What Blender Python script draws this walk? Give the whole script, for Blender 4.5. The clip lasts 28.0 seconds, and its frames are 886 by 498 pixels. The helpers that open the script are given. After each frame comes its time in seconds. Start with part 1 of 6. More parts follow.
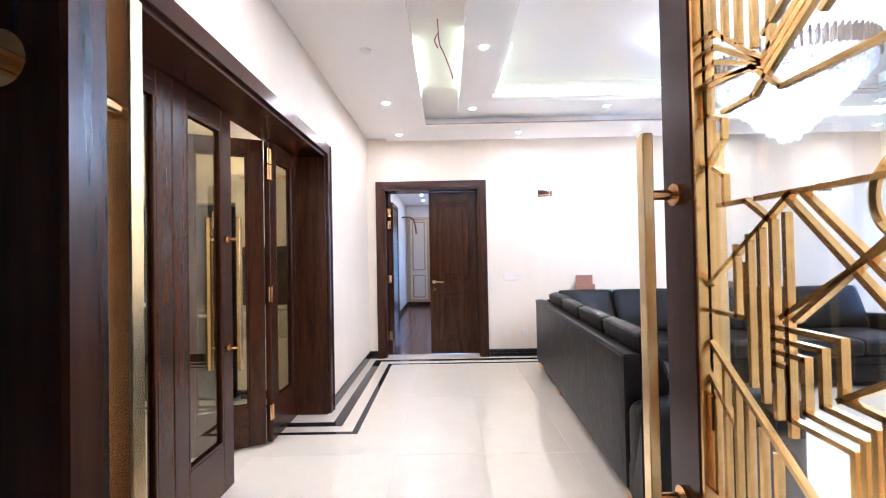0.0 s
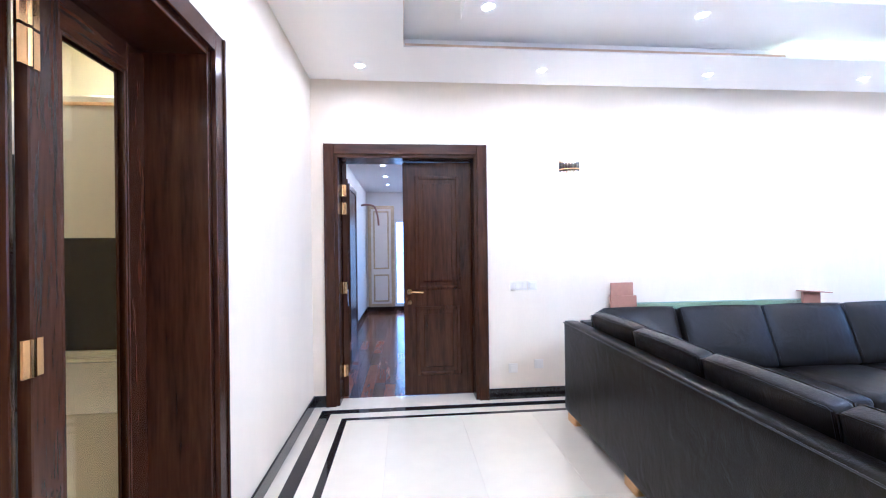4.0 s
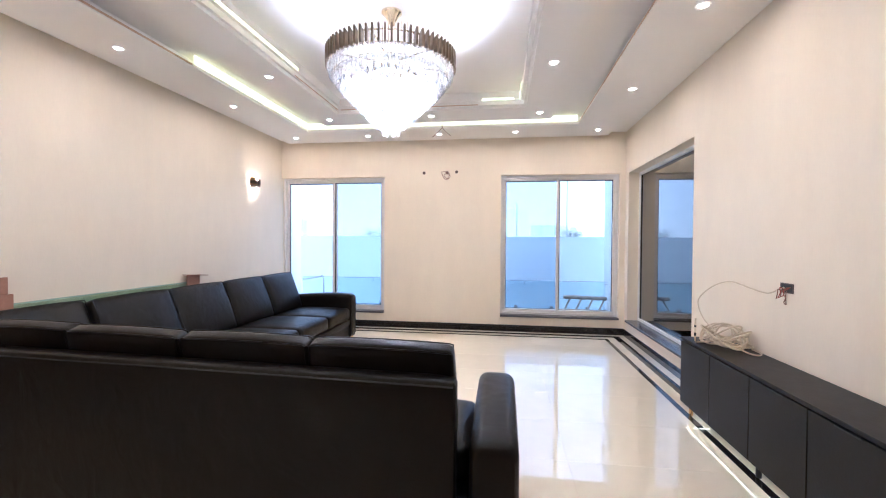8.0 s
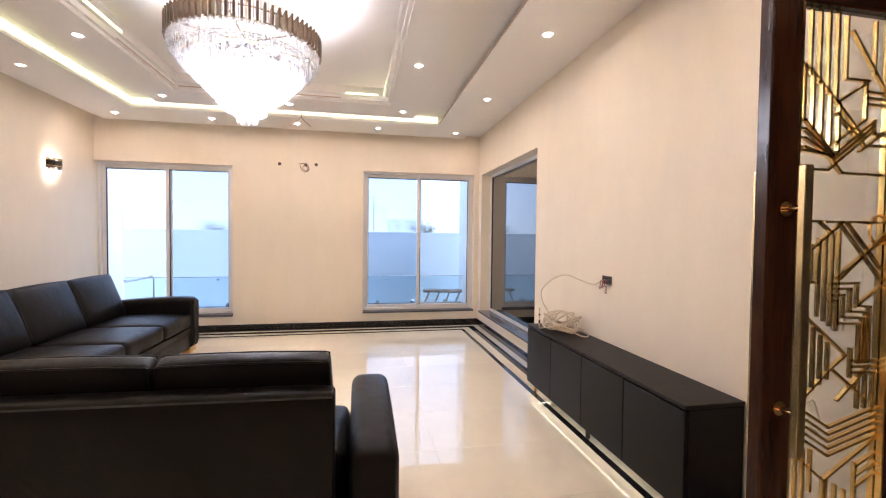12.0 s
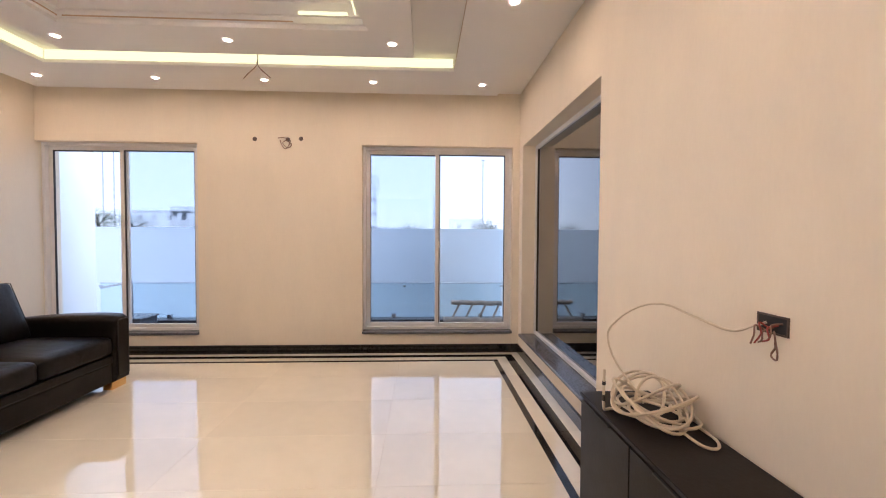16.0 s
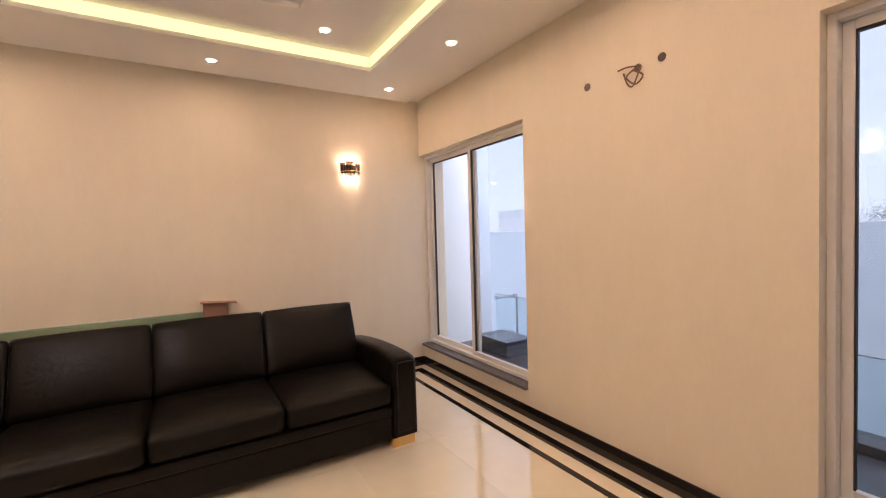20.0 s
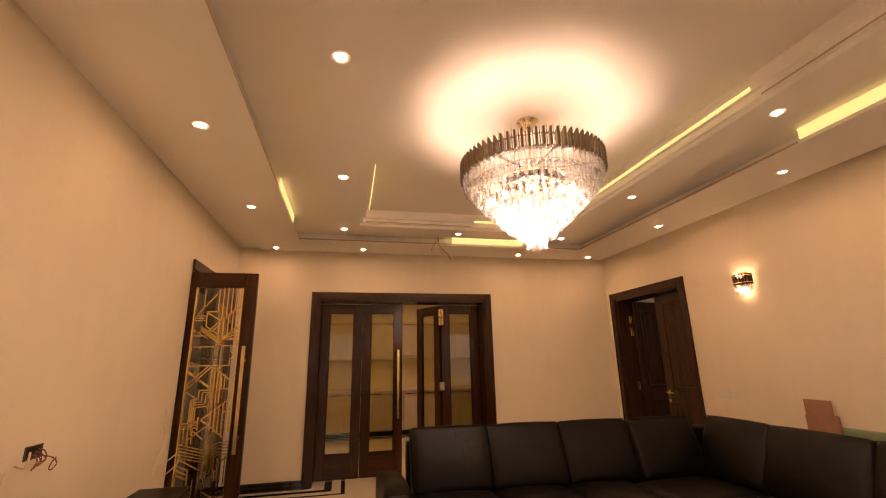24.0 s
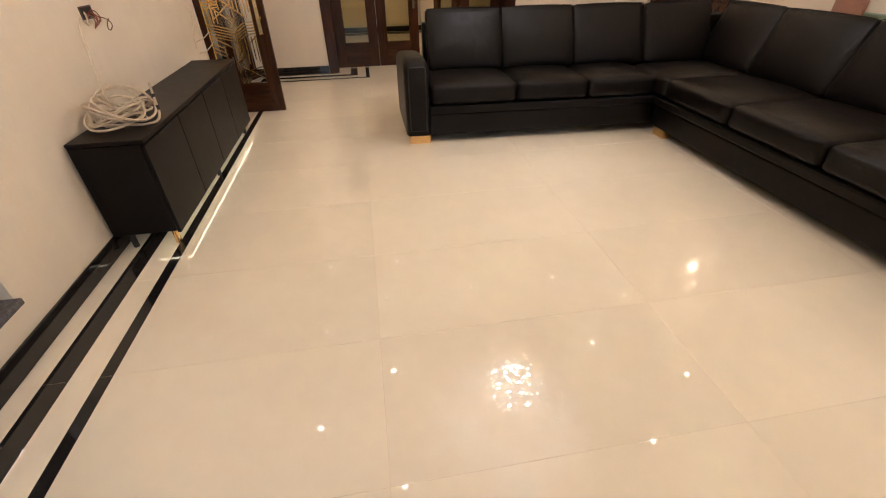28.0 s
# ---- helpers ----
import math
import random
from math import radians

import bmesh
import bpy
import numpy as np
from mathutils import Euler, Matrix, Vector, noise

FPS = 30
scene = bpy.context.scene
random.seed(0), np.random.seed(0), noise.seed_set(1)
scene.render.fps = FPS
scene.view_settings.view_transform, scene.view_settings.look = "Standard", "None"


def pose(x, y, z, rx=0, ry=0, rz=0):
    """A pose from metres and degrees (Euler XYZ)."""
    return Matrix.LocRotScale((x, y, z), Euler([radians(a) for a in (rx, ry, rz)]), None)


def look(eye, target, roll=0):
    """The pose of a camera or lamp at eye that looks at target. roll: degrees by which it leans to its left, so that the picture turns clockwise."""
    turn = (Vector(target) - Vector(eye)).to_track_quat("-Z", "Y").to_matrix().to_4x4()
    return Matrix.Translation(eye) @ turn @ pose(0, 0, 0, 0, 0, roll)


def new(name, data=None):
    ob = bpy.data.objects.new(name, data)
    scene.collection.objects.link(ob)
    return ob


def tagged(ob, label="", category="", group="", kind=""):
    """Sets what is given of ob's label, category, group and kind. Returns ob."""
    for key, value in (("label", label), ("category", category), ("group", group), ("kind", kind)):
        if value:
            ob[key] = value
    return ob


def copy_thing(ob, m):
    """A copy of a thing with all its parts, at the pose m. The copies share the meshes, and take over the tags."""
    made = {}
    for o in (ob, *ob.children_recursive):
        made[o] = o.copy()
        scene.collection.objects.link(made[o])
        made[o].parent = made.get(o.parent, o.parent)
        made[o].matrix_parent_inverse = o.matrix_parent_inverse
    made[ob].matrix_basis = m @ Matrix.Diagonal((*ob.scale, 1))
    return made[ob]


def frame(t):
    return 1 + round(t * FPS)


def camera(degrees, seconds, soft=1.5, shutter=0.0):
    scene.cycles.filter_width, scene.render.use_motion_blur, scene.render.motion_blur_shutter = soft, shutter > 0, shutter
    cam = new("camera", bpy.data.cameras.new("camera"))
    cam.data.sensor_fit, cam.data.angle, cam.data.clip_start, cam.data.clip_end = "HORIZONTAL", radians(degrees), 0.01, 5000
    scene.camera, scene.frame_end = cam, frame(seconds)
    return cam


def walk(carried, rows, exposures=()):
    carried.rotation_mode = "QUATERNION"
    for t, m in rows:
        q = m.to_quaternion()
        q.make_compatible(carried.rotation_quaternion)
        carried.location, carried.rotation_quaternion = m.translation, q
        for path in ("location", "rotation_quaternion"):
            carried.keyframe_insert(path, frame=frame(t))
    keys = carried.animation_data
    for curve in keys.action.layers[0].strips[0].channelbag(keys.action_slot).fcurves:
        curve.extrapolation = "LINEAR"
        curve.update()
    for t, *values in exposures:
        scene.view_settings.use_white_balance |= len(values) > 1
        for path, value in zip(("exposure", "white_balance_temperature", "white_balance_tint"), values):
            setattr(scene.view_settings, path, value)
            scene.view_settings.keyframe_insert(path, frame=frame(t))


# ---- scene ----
cam = camera(92.4, 28.0, soft=1.1)
PATH = [
    (0, (1.051, 0.357, 1.36), (1.035, 2.356, 1.391), -1.1),
    (0.5, (1.076, 0.604, 1.367), (1.061, 2.604, 1.395), -1.1),
    (1, (1.113, 0.914, 1.394), (1.085, 2.913, 1.415), -1.1),
    (1.5, (1.106, 1.111, 1.358), (1.05, 3.11, 1.377), -1.1),
    (2, (1.024, 1.388, 1.378), (0.946, 3.386, 1.395), -1.0),
    (2.5, (0.972, 1.6, 1.356), (0.88, 3.598, 1.373), -1.1),
    (4.5, (0.812, 2.313, 1.429), (1.257, 4.263, 1.417), -0.6),
    (5, (0.83, 2.459, 1.453), (1.642, 4.286, 1.413), -0.4),
    (5.5, (0.813, 2.635, 1.409), (2.044, 4.211, 1.383), -0.4),
    (6, (0.716, 2.704, 1.394), (2.327, 3.889, 1.364), -0.3),
    (6.5, (0.624, 2.666, 1.386), (2.466, 3.443, 1.351), 0.2),
    (7, (0.556, 2.609, 1.366), (2.487, 3.126, 1.328), 0.3),
    (7.5, (0.467, 2.529, 1.335), (2.418, 2.966, 1.304), 0.3),
    (8, (0.415, 2.509, 1.34), (2.395, 2.787, 1.307), 0.4),
    (8.5, (0.39, 2.531, 1.362), (2.388, 2.603, 1.329), 0.5),
    (9, (0.383, 2.596, 1.352), (2.372, 2.39, 1.316), 0.7),
    (9.5, (0.389, 2.542, 1.366), (2.351, 2.156, 1.323), 0.6),
    (10, (0.387, 2.534, 1.363), (2.32, 2.023, 1.325), 0.8),
    (10.5, (0.386, 2.555, 1.367), (2.315, 2.026, 1.327), 0.7),
    (11, (0.39, 2.563, 1.345), (2.327, 2.065, 1.312), 0.7),
    (11.5, (0.397, 2.625, 1.381), (2.348, 2.191, 1.334), 0.7),
    (13.5, (0.727, 2.304, 1.359), (2.701, 1.992, 1.307), 0.5),
    (14, (0.945, 2.212, 1.353), (2.925, 1.935, 1.296), 0.5),
    (14.5, (1.201, 2.16, 1.401), (3.184, 1.913, 1.336), 0.4),
    (15, (1.466, 2.068, 1.382), (3.454, 1.858, 1.312), 0.5),
    (15.5, (1.75, 1.95, 1.355), (3.742, 1.788, 1.295), 0.3),
    (16, (2.049, 1.85, 1.339), (4.046, 1.758, 1.277), 0.3),
    (16.5, (2.369, 1.805, 1.386), (4.368, 1.801, 1.319), 0.1),
    (17, (2.726, 1.779, 1.432), (4.683, 2.181, 1.344), -0.2),
    (17.5, (3.025, 1.726, 1.441), (4.916, 2.373, 1.359), -0.4),
    (18, (3.376, 1.754, 1.448), (5.186, 2.6, 1.368), -0.6),
    (18.5, (3.696, 1.739, 1.442), (5.37, 2.828, 1.357), -0.8),
    (19, (4.027, 1.73, 1.48), (5.552, 3.022, 1.391), -0.9),
    (19.5, (4.327, 1.771, 1.455), (5.692, 3.231, 1.371), -1.1),
    (20, (4.612, 1.831, 1.482), (5.644, 3.542, 1.409), -1.7),
    (20.5, (4.96, 1.855, 1.423), (5.576, 3.757, 1.386), -2.1),
    (22.5, (5.798, 1.843, 1.486), (4.843, 3.459, 2.176), -2.6),
    (23, (5.821, 1.951, 1.442), (4.55, 3.323, 2.15), -2.3),
    (23.5, (5.827, 2.128, 1.442), (4.236, 3.118, 2.141), -2.0),
    (24, (5.852, 2.18, 1.442), (3.965, 2.602, 1.952), -1.2),
    (24.5, (6.014, 2.246, 1.417), (4.026, 2.29, 1.629), -0.8),
    (25, (6.156, 2.275, 1.375), (4.159, 2.276, 1.265), -0.6),
    (25.5, (6.191, 2.252, 1.347), (4.238, 2.259, 0.916), -0.5),
    (25.6, (6.185, 2.246, 1.348), (4.247, 2.255, 0.854), -0.6),
    (25.9, (6.194, 2.217, 1.34), (4.316, 2.281, 0.654), -0.6),
    (26, (6.182, 2.215, 1.333), (4.33, 2.306, 0.584), -0.7),
    (26.5, (6.183, 2.166, 1.313), (4.483, 2.387, 0.282), -0.9),
    (26.6, (6.191, 2.162, 1.323), (4.529, 2.395, 0.235), -1.0),
    (27, (6.168, 2.16, 1.307), (4.558, 2.401, 0.145), -1.0),
    (27.5, (6.147, 2.165, 1.3), (4.544, 2.417, 0.132), -1.0),
    (28, (6.134, 2.164, 1.299), (4.516, 2.429, 0.154), -1.0),
]
EXPOSURES = [
    (0, 3.84, 3950, 15),
    (1, 3.93, 3900, 15),
    (2, 4.02, 3810, 15),
    (5, 3.8, 3670, 14),
    (6, 3.5, 3820, 14),
    (7, 3.15, 4100, 14),
    (9, 2.82, 4560, 16),
    (11, 2.8, 4800, 17),
    (14, 2.67, 5050, 20),
    (16, 2.45, 5150, 20),
    (17, 2.48, 5000, 19),
    (18, 2.5, 5000, 19),
    (19, 2.37, 5400, 22),
    (20, 2.32, 5850, 25),
    (23, 2.32, 7150, 33),
    (24, 1.9, 8500, 37),
    (25, 2.36, 6980, 28),
    (26, 2.82, 5180, 14),
    (27, 2.77, 4980, 14),
    (28, 2.52, 5350, 17),
]
walk(cam, [(t, look(eye, target, roll)) for t, eye, target, roll in PATH], EXPOSURES)

# ---- world and light ----
world = bpy.data.worlds.new("sky")
scene.world = world
world.use_nodes = True
wn = world.node_tree.nodes
sky = wn.new("ShaderNodeTexSky")
sky.sky_type = "NISHITA"
sky.sun_disc = False
sky.sun_elevation, sky.sun_rotation = radians(60), radians(204)
sky.dust_density = 0.6
wn["Background"].inputs["Strength"].default_value = 0.060
haze = wn.new("ShaderNodeMixRGB")                       # overcast, hazy winter air
haze.inputs["Fac"].default_value = 0.9
haze.inputs["Color2"].default_value = (4.02, 4.12, 4.1, 1)
world.node_tree.links.new(sky.outputs["Color"], haze.inputs["Color1"])
world.node_tree.links.new(haze.outputs["Color"], wn["Background"].inputs["Color"])
sun_data = bpy.data.lights.new("sun", "SUN")
sun_data.energy, sun_data.angle, sun_data.color = 1.25, radians(40), (1.0, 0.985, 0.965)
sun = new("sun", sun_data)
sun.matrix_world = look((0, 0, 30), (7, 16, 0))

DOWNLIGHT, LED, BULB, SCONCE = 940.0, 0.32, 126.0, 44.0

# ---- materials ----


def node_mat(name, color, rough=0.5, metal=0.0, vary=0.06, scale=6.0, bump=0.0, bump_scale=60.0, stretch=(1, 1, 1), spec=0.5, coat=0.0, rough_vary=0.05, wrinkle=0.0):
    m = bpy.data.materials.new(name)
    m.use_nodes = True
    nt = m.node_tree
    b = nt.nodes["Principled BSDF"]
    b.inputs["Roughness"].default_value = rough
    b.inputs["Metallic"].default_value = metal
    b.inputs["Specular IOR Level"].default_value = spec
    b.inputs["Coat Weight"].default_value = coat
    b.inputs["Coat Roughness"].default_value = 0.01
    geo = nt.nodes.new("ShaderNodeNewGeometry")
    mapping = nt.nodes.new("ShaderNodeMapping")
    mapping.inputs["Scale"].default_value = stretch
    nt.links.new(geo.outputs["Position"], mapping.inputs["Vector"])
    n1 = nt.nodes.new("ShaderNodeTexNoise")
    n1.inputs["Scale"].default_value = scale
    n1.inputs["Detail"].default_value = 6
    nt.links.new(mapping.outputs["Vector"], n1.inputs["Vector"])
    n2 = nt.nodes.new("ShaderNodeTexNoise")
    n2.inputs["Scale"].default_value = bump_scale
    n2.inputs["Detail"].default_value = 4
    nt.links.new(mapping.outputs["Vector"], n2.inputs["Vector"])
    ramp = nt.nodes.new("ShaderNodeValToRGB")
    ramp.color_ramp.elements[0].position, ramp.color_ramp.elements[1].position = 0.3, 0.7
    lo = [max(0, c * (1 - vary)) for c in color]
    hi = [min(1, c * (1 + vary)) for c in color]
    ramp.color_ramp.elements[0].color = (*lo, 1)
    ramp.color_ramp.elements[1].color = (*hi, 1)
    mixn = nt.nodes.new("ShaderNodeMath")
    mixn.operation = "MULTIPLY_ADD"
    mixn.inputs[1].default_value = 0.35
    half = nt.nodes.new("ShaderNodeMath")
    half.operation = "MULTIPLY"
    half.inputs[1].default_value = 0.65
    nt.links.new(n1.outputs["Fac"], half.inputs[0])
    nt.links.new(n2.outputs["Fac"], mixn.inputs[0])
    nt.links.new(half.outputs[0], mixn.inputs[2])
    nt.links.new(mixn.outputs[0], ramp.inputs["Fac"])
    nt.links.new(ramp.outputs["Color"], b.inputs["Base Color"])
    if rough_vary:
        rr = nt.nodes.new("ShaderNodeMapRange")
        rr.inputs["To Min"].default_value = max(0.02, rough - rough_vary)
        rr.inputs["To Max"].default_value = min(1, rough + rough_vary)
        nt.links.new(n1.outputs["Fac"], rr.inputs["Value"])
        nt.links.new(rr.outputs["Result"], b.inputs["Roughness"])
    if bump:
        bp = nt.nodes.new("ShaderNodeBump")
        bp.inputs["Strength"].default_value = bump
        bp.inputs["Distance"].default_value = 0.004
        nt.links.new(n2.outputs["Fac"], bp.inputs["Height"])
        nt.links.new(bp.outputs["Normal"], b.inputs["Normal"])
        if wrinkle:
            n3 = nt.nodes.new("ShaderNodeTexNoise")
            n3.inputs["Scale"].default_value = 7.0
            n3.inputs["Detail"].default_value = 3
            n3.inputs["Distortion"].default_value = 1.2
            nt.links.new(mapping.outputs["Vector"], n3.inputs["Vector"])
            b2 = nt.nodes.new("ShaderNodeBump")
            b2.inputs["Strength"].default_value = wrinkle
            b2.inputs["Distance"].default_value = 0.02
            nt.links.new(n3.outputs["Fac"], b2.inputs["Height"])
            nt.links.new(b2.outputs["Normal"], bp.inputs["Normal"])
    return m


def glow_mat(name, color, strength):
    m = bpy.data.materials.new(name)
    m.use_nodes = True
    nt = m.node_tree
    e = nt.nodes.new("ShaderNodeEmission")
    e.inputs["Color"].default_value = (*color, 1)
    e.inputs["Strength"].default_value = strength
    nt.links.new(e.outputs[0], nt.nodes["Material Output"].inputs["Surface"])
    return m


def glass_mat(name, tint, gloss=0.07, rough=0.0, power=3.0):
    """Thin pane: clear, with a mirror share that grows at a slant."""
    m = bpy.data.materials.new(name)
    m.use_nodes = True
    nt = m.node_tree
    nt.nodes.remove(nt.nodes["Principled BSDF"])
    tr = nt.nodes.new("ShaderNodeBsdfTransparent")
    tr.inputs["Color"].default_value = (*tint, 1)
    gl = nt.nodes.new("ShaderNodeBsdfGlossy")
    gl.inputs["Roughness"].default_value = rough
    fr = nt.nodes.new("ShaderNodeLayerWeight")
    fr.inputs["Blend"].default_value = 0.5
    pw = nt.nodes.new("ShaderNodeMath")
    pw.operation = "POWER"
    pw.inputs[1].default_value = power
    nt.links.new(fr.outputs["Facing"], pw.inputs[0])
    add = nt.nodes.new("ShaderNodeMath")
    add.operation = "ADD"
    add.use_clamp = True
    add.inputs[1].default_value = gloss
    mx = nt.nodes.new("ShaderNodeMixShader")
    nt.links.new(pw.outputs[0], add.inputs[0])
    nt.links.new(add.outputs[0], mx.inputs["Fac"])
    nt.links.new(tr.outputs[0], mx.inputs[1])
    nt.links.new(gl.outputs[0], mx.inputs[2])
    nt.links.new(mx.outputs[0], nt.nodes["Material Output"].inputs["Surface"])
    return m


def crystal_mat(name):
    m = bpy.data.materials.new(name)
    m.use_nodes = True
    nt = m.node_tree
    nt.nodes.remove(nt.nodes["Principled BSDF"])
    tl = nt.nodes.new("ShaderNodeBsdfTranslucent")
    tl.inputs["Color"].default_value = (0.45, 0.45, 0.45, 1)
    gl = nt.nodes.new("ShaderNodeBsdfGlossy")
    gl.inputs["Roughness"].default_value = 0.04
    tr = nt.nodes.new("ShaderNodeBsdfTransparent")
    m1 = nt.nodes.new("ShaderNodeMixShader")
    m1.inputs["Fac"].default_value = 0.62
    m2 = nt.nodes.new("ShaderNodeMixShader")
    m2.inputs["Fac"].default_value = 0.64
    nt.links.new(tl.outputs[0], m1.inputs[1])
    nt.links.new(gl.outputs[0], m1.inputs[2])
    nt.links.new(m1.outputs[0], m2.inputs[1])
    nt.links.new(tr.outputs[0], m2.inputs[2])
    nt.links.new(m2.outputs[0], nt.nodes["Material Output"].inputs["Surface"])
    return m


def wood_mat(name, dark, light, rough=0.3, along="z", scale=1.0, per_piece=False):
    m = bpy.data.materials.new(name)
    m.use_nodes = True
    nt = m.node_tree
    b = nt.nodes["Principled BSDF"]
    geo = nt.nodes.new("ShaderNodeNewGeometry")
    mp = nt.nodes.new("ShaderNodeMapping")
    s = {"x": (1.3, 15, 15), "y": (15, 1.3, 15), "z": (15, 15, 1.3)}[along]
    mp.inputs["Scale"].default_value = [v * scale for v in s]
    vec = geo.outputs["Position"]
    info = nt.nodes.new("ShaderNodeObjectInfo")
    if per_piece:
        vm = nt.nodes.new("ShaderNodeVectorMath")
        vm.operation = "ADD"
        sc = nt.nodes.new("ShaderNodeMath")
        sc.operation = "MULTIPLY"
        sc.inputs[1].default_value = 7.0
        nt.links.new(info.outputs["Random"], sc.inputs[0])
        nt.links.new(vec, vm.inputs[0])
        nt.links.new(sc.outputs[0], vm.inputs[1])
        vec = vm.outputs[0]
    nt.links.new(vec, mp.inputs["Vector"])
    n1 = nt.nodes.new("ShaderNodeTexNoise")
    n1.inputs["Scale"].default_value = 1.0
    n1.inputs["Detail"].default_value = 8
    n1.inputs["Distortion"].default_value = 1.0
    nt.links.new(mp.outputs["Vector"], n1.inputs["Vector"])
    fine = nt.nodes.new("ShaderNodeTexNoise")
    fine.inputs["Scale"].default_value = 5.0
    fine.inputs["Detail"].default_value = 6
    nt.links.new(mp.outputs["Vector"], fine.inputs["Vector"])
    fac = nt.nodes.new("ShaderNodeMath")
    fac.operation = "MULTIPLY_ADD"
    fac.inputs[1].default_value = 0.4
    pre = nt.nodes.new("ShaderNodeMath")
    pre.operation = "MULTIPLY"
    pre.inputs[1].default_value = 0.6
    nt.links.new(n1.outputs["Fac"], pre.inputs[0])
    nt.links.new(fine.outputs["Fac"], fac.inputs[0])
    nt.links.new(pre.outputs[0], fac.inputs[2])
    out = fac.outputs[0]
    if per_piece:
        ad = nt.nodes.new("ShaderNodeMath")
        ad.operation = "MULTIPLY_ADD"
        ad.inputs[1].default_value = 0.6
        sb = nt.nodes.new("ShaderNodeMath")
        sb.operation = "SUBTRACT"
        sb.inputs[1].default_value = 0.5
        nt.links.new(info.outputs["Random"], sb.inputs[0])
        nt.links.new(sb.outputs[0], ad.inputs[0])
        nt.links.new(out, ad.inputs[2])
        out = ad.outputs[0]
    ramp = nt.nodes.new("ShaderNodeValToRGB")
    ramp.color_ramp.elements[0].position, ramp.color_ramp.elements[1].position = 0.26, 0.77
    ramp.color_ramp.elements[0].color = (*dark, 1)
    ramp.color_ramp.elements[1].color = (*light, 1)
    nt.links.new(out, ramp.inputs["Fac"])
    nt.links.new(ramp.outputs["Color"], b.inputs["Base Color"])
    b.inputs["Roughness"].default_value = rough
    b.inputs["Specular IOR Level"].default_value = 0.35
    bp = nt.nodes.new("ShaderNodeBump")
    bp.inputs["Strength"].default_value = 0.12
    bp.inputs["Distance"].default_value = 0.002
    nt.links.new(fine.outputs["Fac"], bp.inputs["Height"])
    nt.links.new(bp.outputs["Normal"], b.inputs["Normal"])
    return m


def tile_mat(name, color):
    """Polished cream porcelain, faint clouding, each tile a shade of its own."""
    m = node_mat(name, color, rough=0.015, vary=0.045, scale=1.6, bump_scale=9.0, rough_vary=0, spec=1.0, coat=0.4)
    nt = m.node_tree
    b = nt.nodes["Principled BSDF"]
    info = nt.nodes.new("ShaderNodeObjectInfo")
    mr = nt.nodes.new("ShaderNodeMapRange")
    mr.inputs["To Min"].default_value, mr.inputs["To Max"].default_value = 0.96, 1.03
    nt.links.new(info.outputs["Random"], mr.inputs["Value"])
    src = b.inputs["Base Color"].links[0].from_socket
    hsv = nt.nodes.new("ShaderNodeHueSaturation")
    nt.links.new(src, hsv.inputs["Color"])
    nt.links.new(mr.outputs[0], hsv.inputs["Value"])
    nt.links.new(hsv.outputs[0], b.inputs["Base Color"])
    return m


M_WALL = node_mat("wall_paper", (0.80, 0.72, 0.575), rough=0.62, vary=0.030, scale=2.6, bump=0.10, bump_scale=30, stretch=(2.6, 2.6, 0.7))
M_WHITE = node_mat("white_paint", (0.80, 0.785, 0.76), rough=0.6, vary=0.015, scale=3, bump=0.05)
M_CEIL = node_mat("ceiling_paint", (0.87, 0.84, 0.785), rough=0.7, vary=0.012, scale=2, bump=0.05, bump_scale=90)
M_TILE = tile_mat("cream_porcelain", (0.85, 0.785, 0.62))
M_GROUT = node_mat("grout", (0.70, 0.59, 0.45), rough=0.7)
M_BLACK = node_mat("black_granite", (0.014, 0.013, 0.013), rough=0.06, vary=0.35, scale=40, bump_scale=180, rough_vary=0.02)
M_GRANITE = node_mat("grey_granite", (0.11, 0.11, 0.12), rough=0.16, vary=0.45, scale=70, bump_scale=300)
M_WOOD = wood_mat("dark_stained_wood", (0.012, 0.0044, 0.0021), (0.076, 0.0265, 0.0092), rough=0.25)
M_WOODX = wood_mat("dark_stained_wood_rail", (0.012, 0.0044, 0.0021), (0.076, 0.0265, 0.0092), rough=0.25, along="x")
M_WOODY = wood_mat("dark_stained_wood_cross", (0.012, 0.0044, 0.0021), (0.076, 0.0265, 0.0092), rough=0.25, along="y")
M_PLANK = wood_mat("walnut_plank", (0.035, 0.012, 0.007), (0.26, 0.105, 0.055), rough=0.16, along="y", per_piece=True)
M_LEATHER = node_mat("black_leather", (0.0052, 0.0042, 0.0034), rough=0.34, spec=0.20, wrinkle=0.24, vary=0.25, scale=9, bump=0.35, bump_scale=240, rough_vary=0.07)
M_PIPING = node_mat("black_piping", (0.014, 0.013, 0.013), rough=0.42, vary=0.2)
M_BRASS = node_mat("polished_brass", (0.83, 0.55, 0.22), rough=0.16, metal=1.0, vary=0.08, scale=14)
M_PULL = node_mat("satin_brass", (0.88, 0.70, 0.36), rough=0.24, metal=1.0, vary=0.06, scale=14)
M_GOLD = node_mat("gold_grille", (0.86, 0.60, 0.20), rough=0.22, metal=1.0, vary=0.10, scale=18)
M_CHAMPAGNE = node_mat("champagne_metal", (0.74, 0.64, 0.47), rough=0.22, metal=1.0, vary=0.06, scale=14)
M_CHROME = node_mat("steel", (0.62, 0.62, 0.63), rough=0.22, metal=1.0, vary=0.05)
M_BRONZE = node_mat("dark_bronze", (0.022, 0.016, 0.010), rough=0.34, metal=0.3, spec=0.3, vary=0.15)
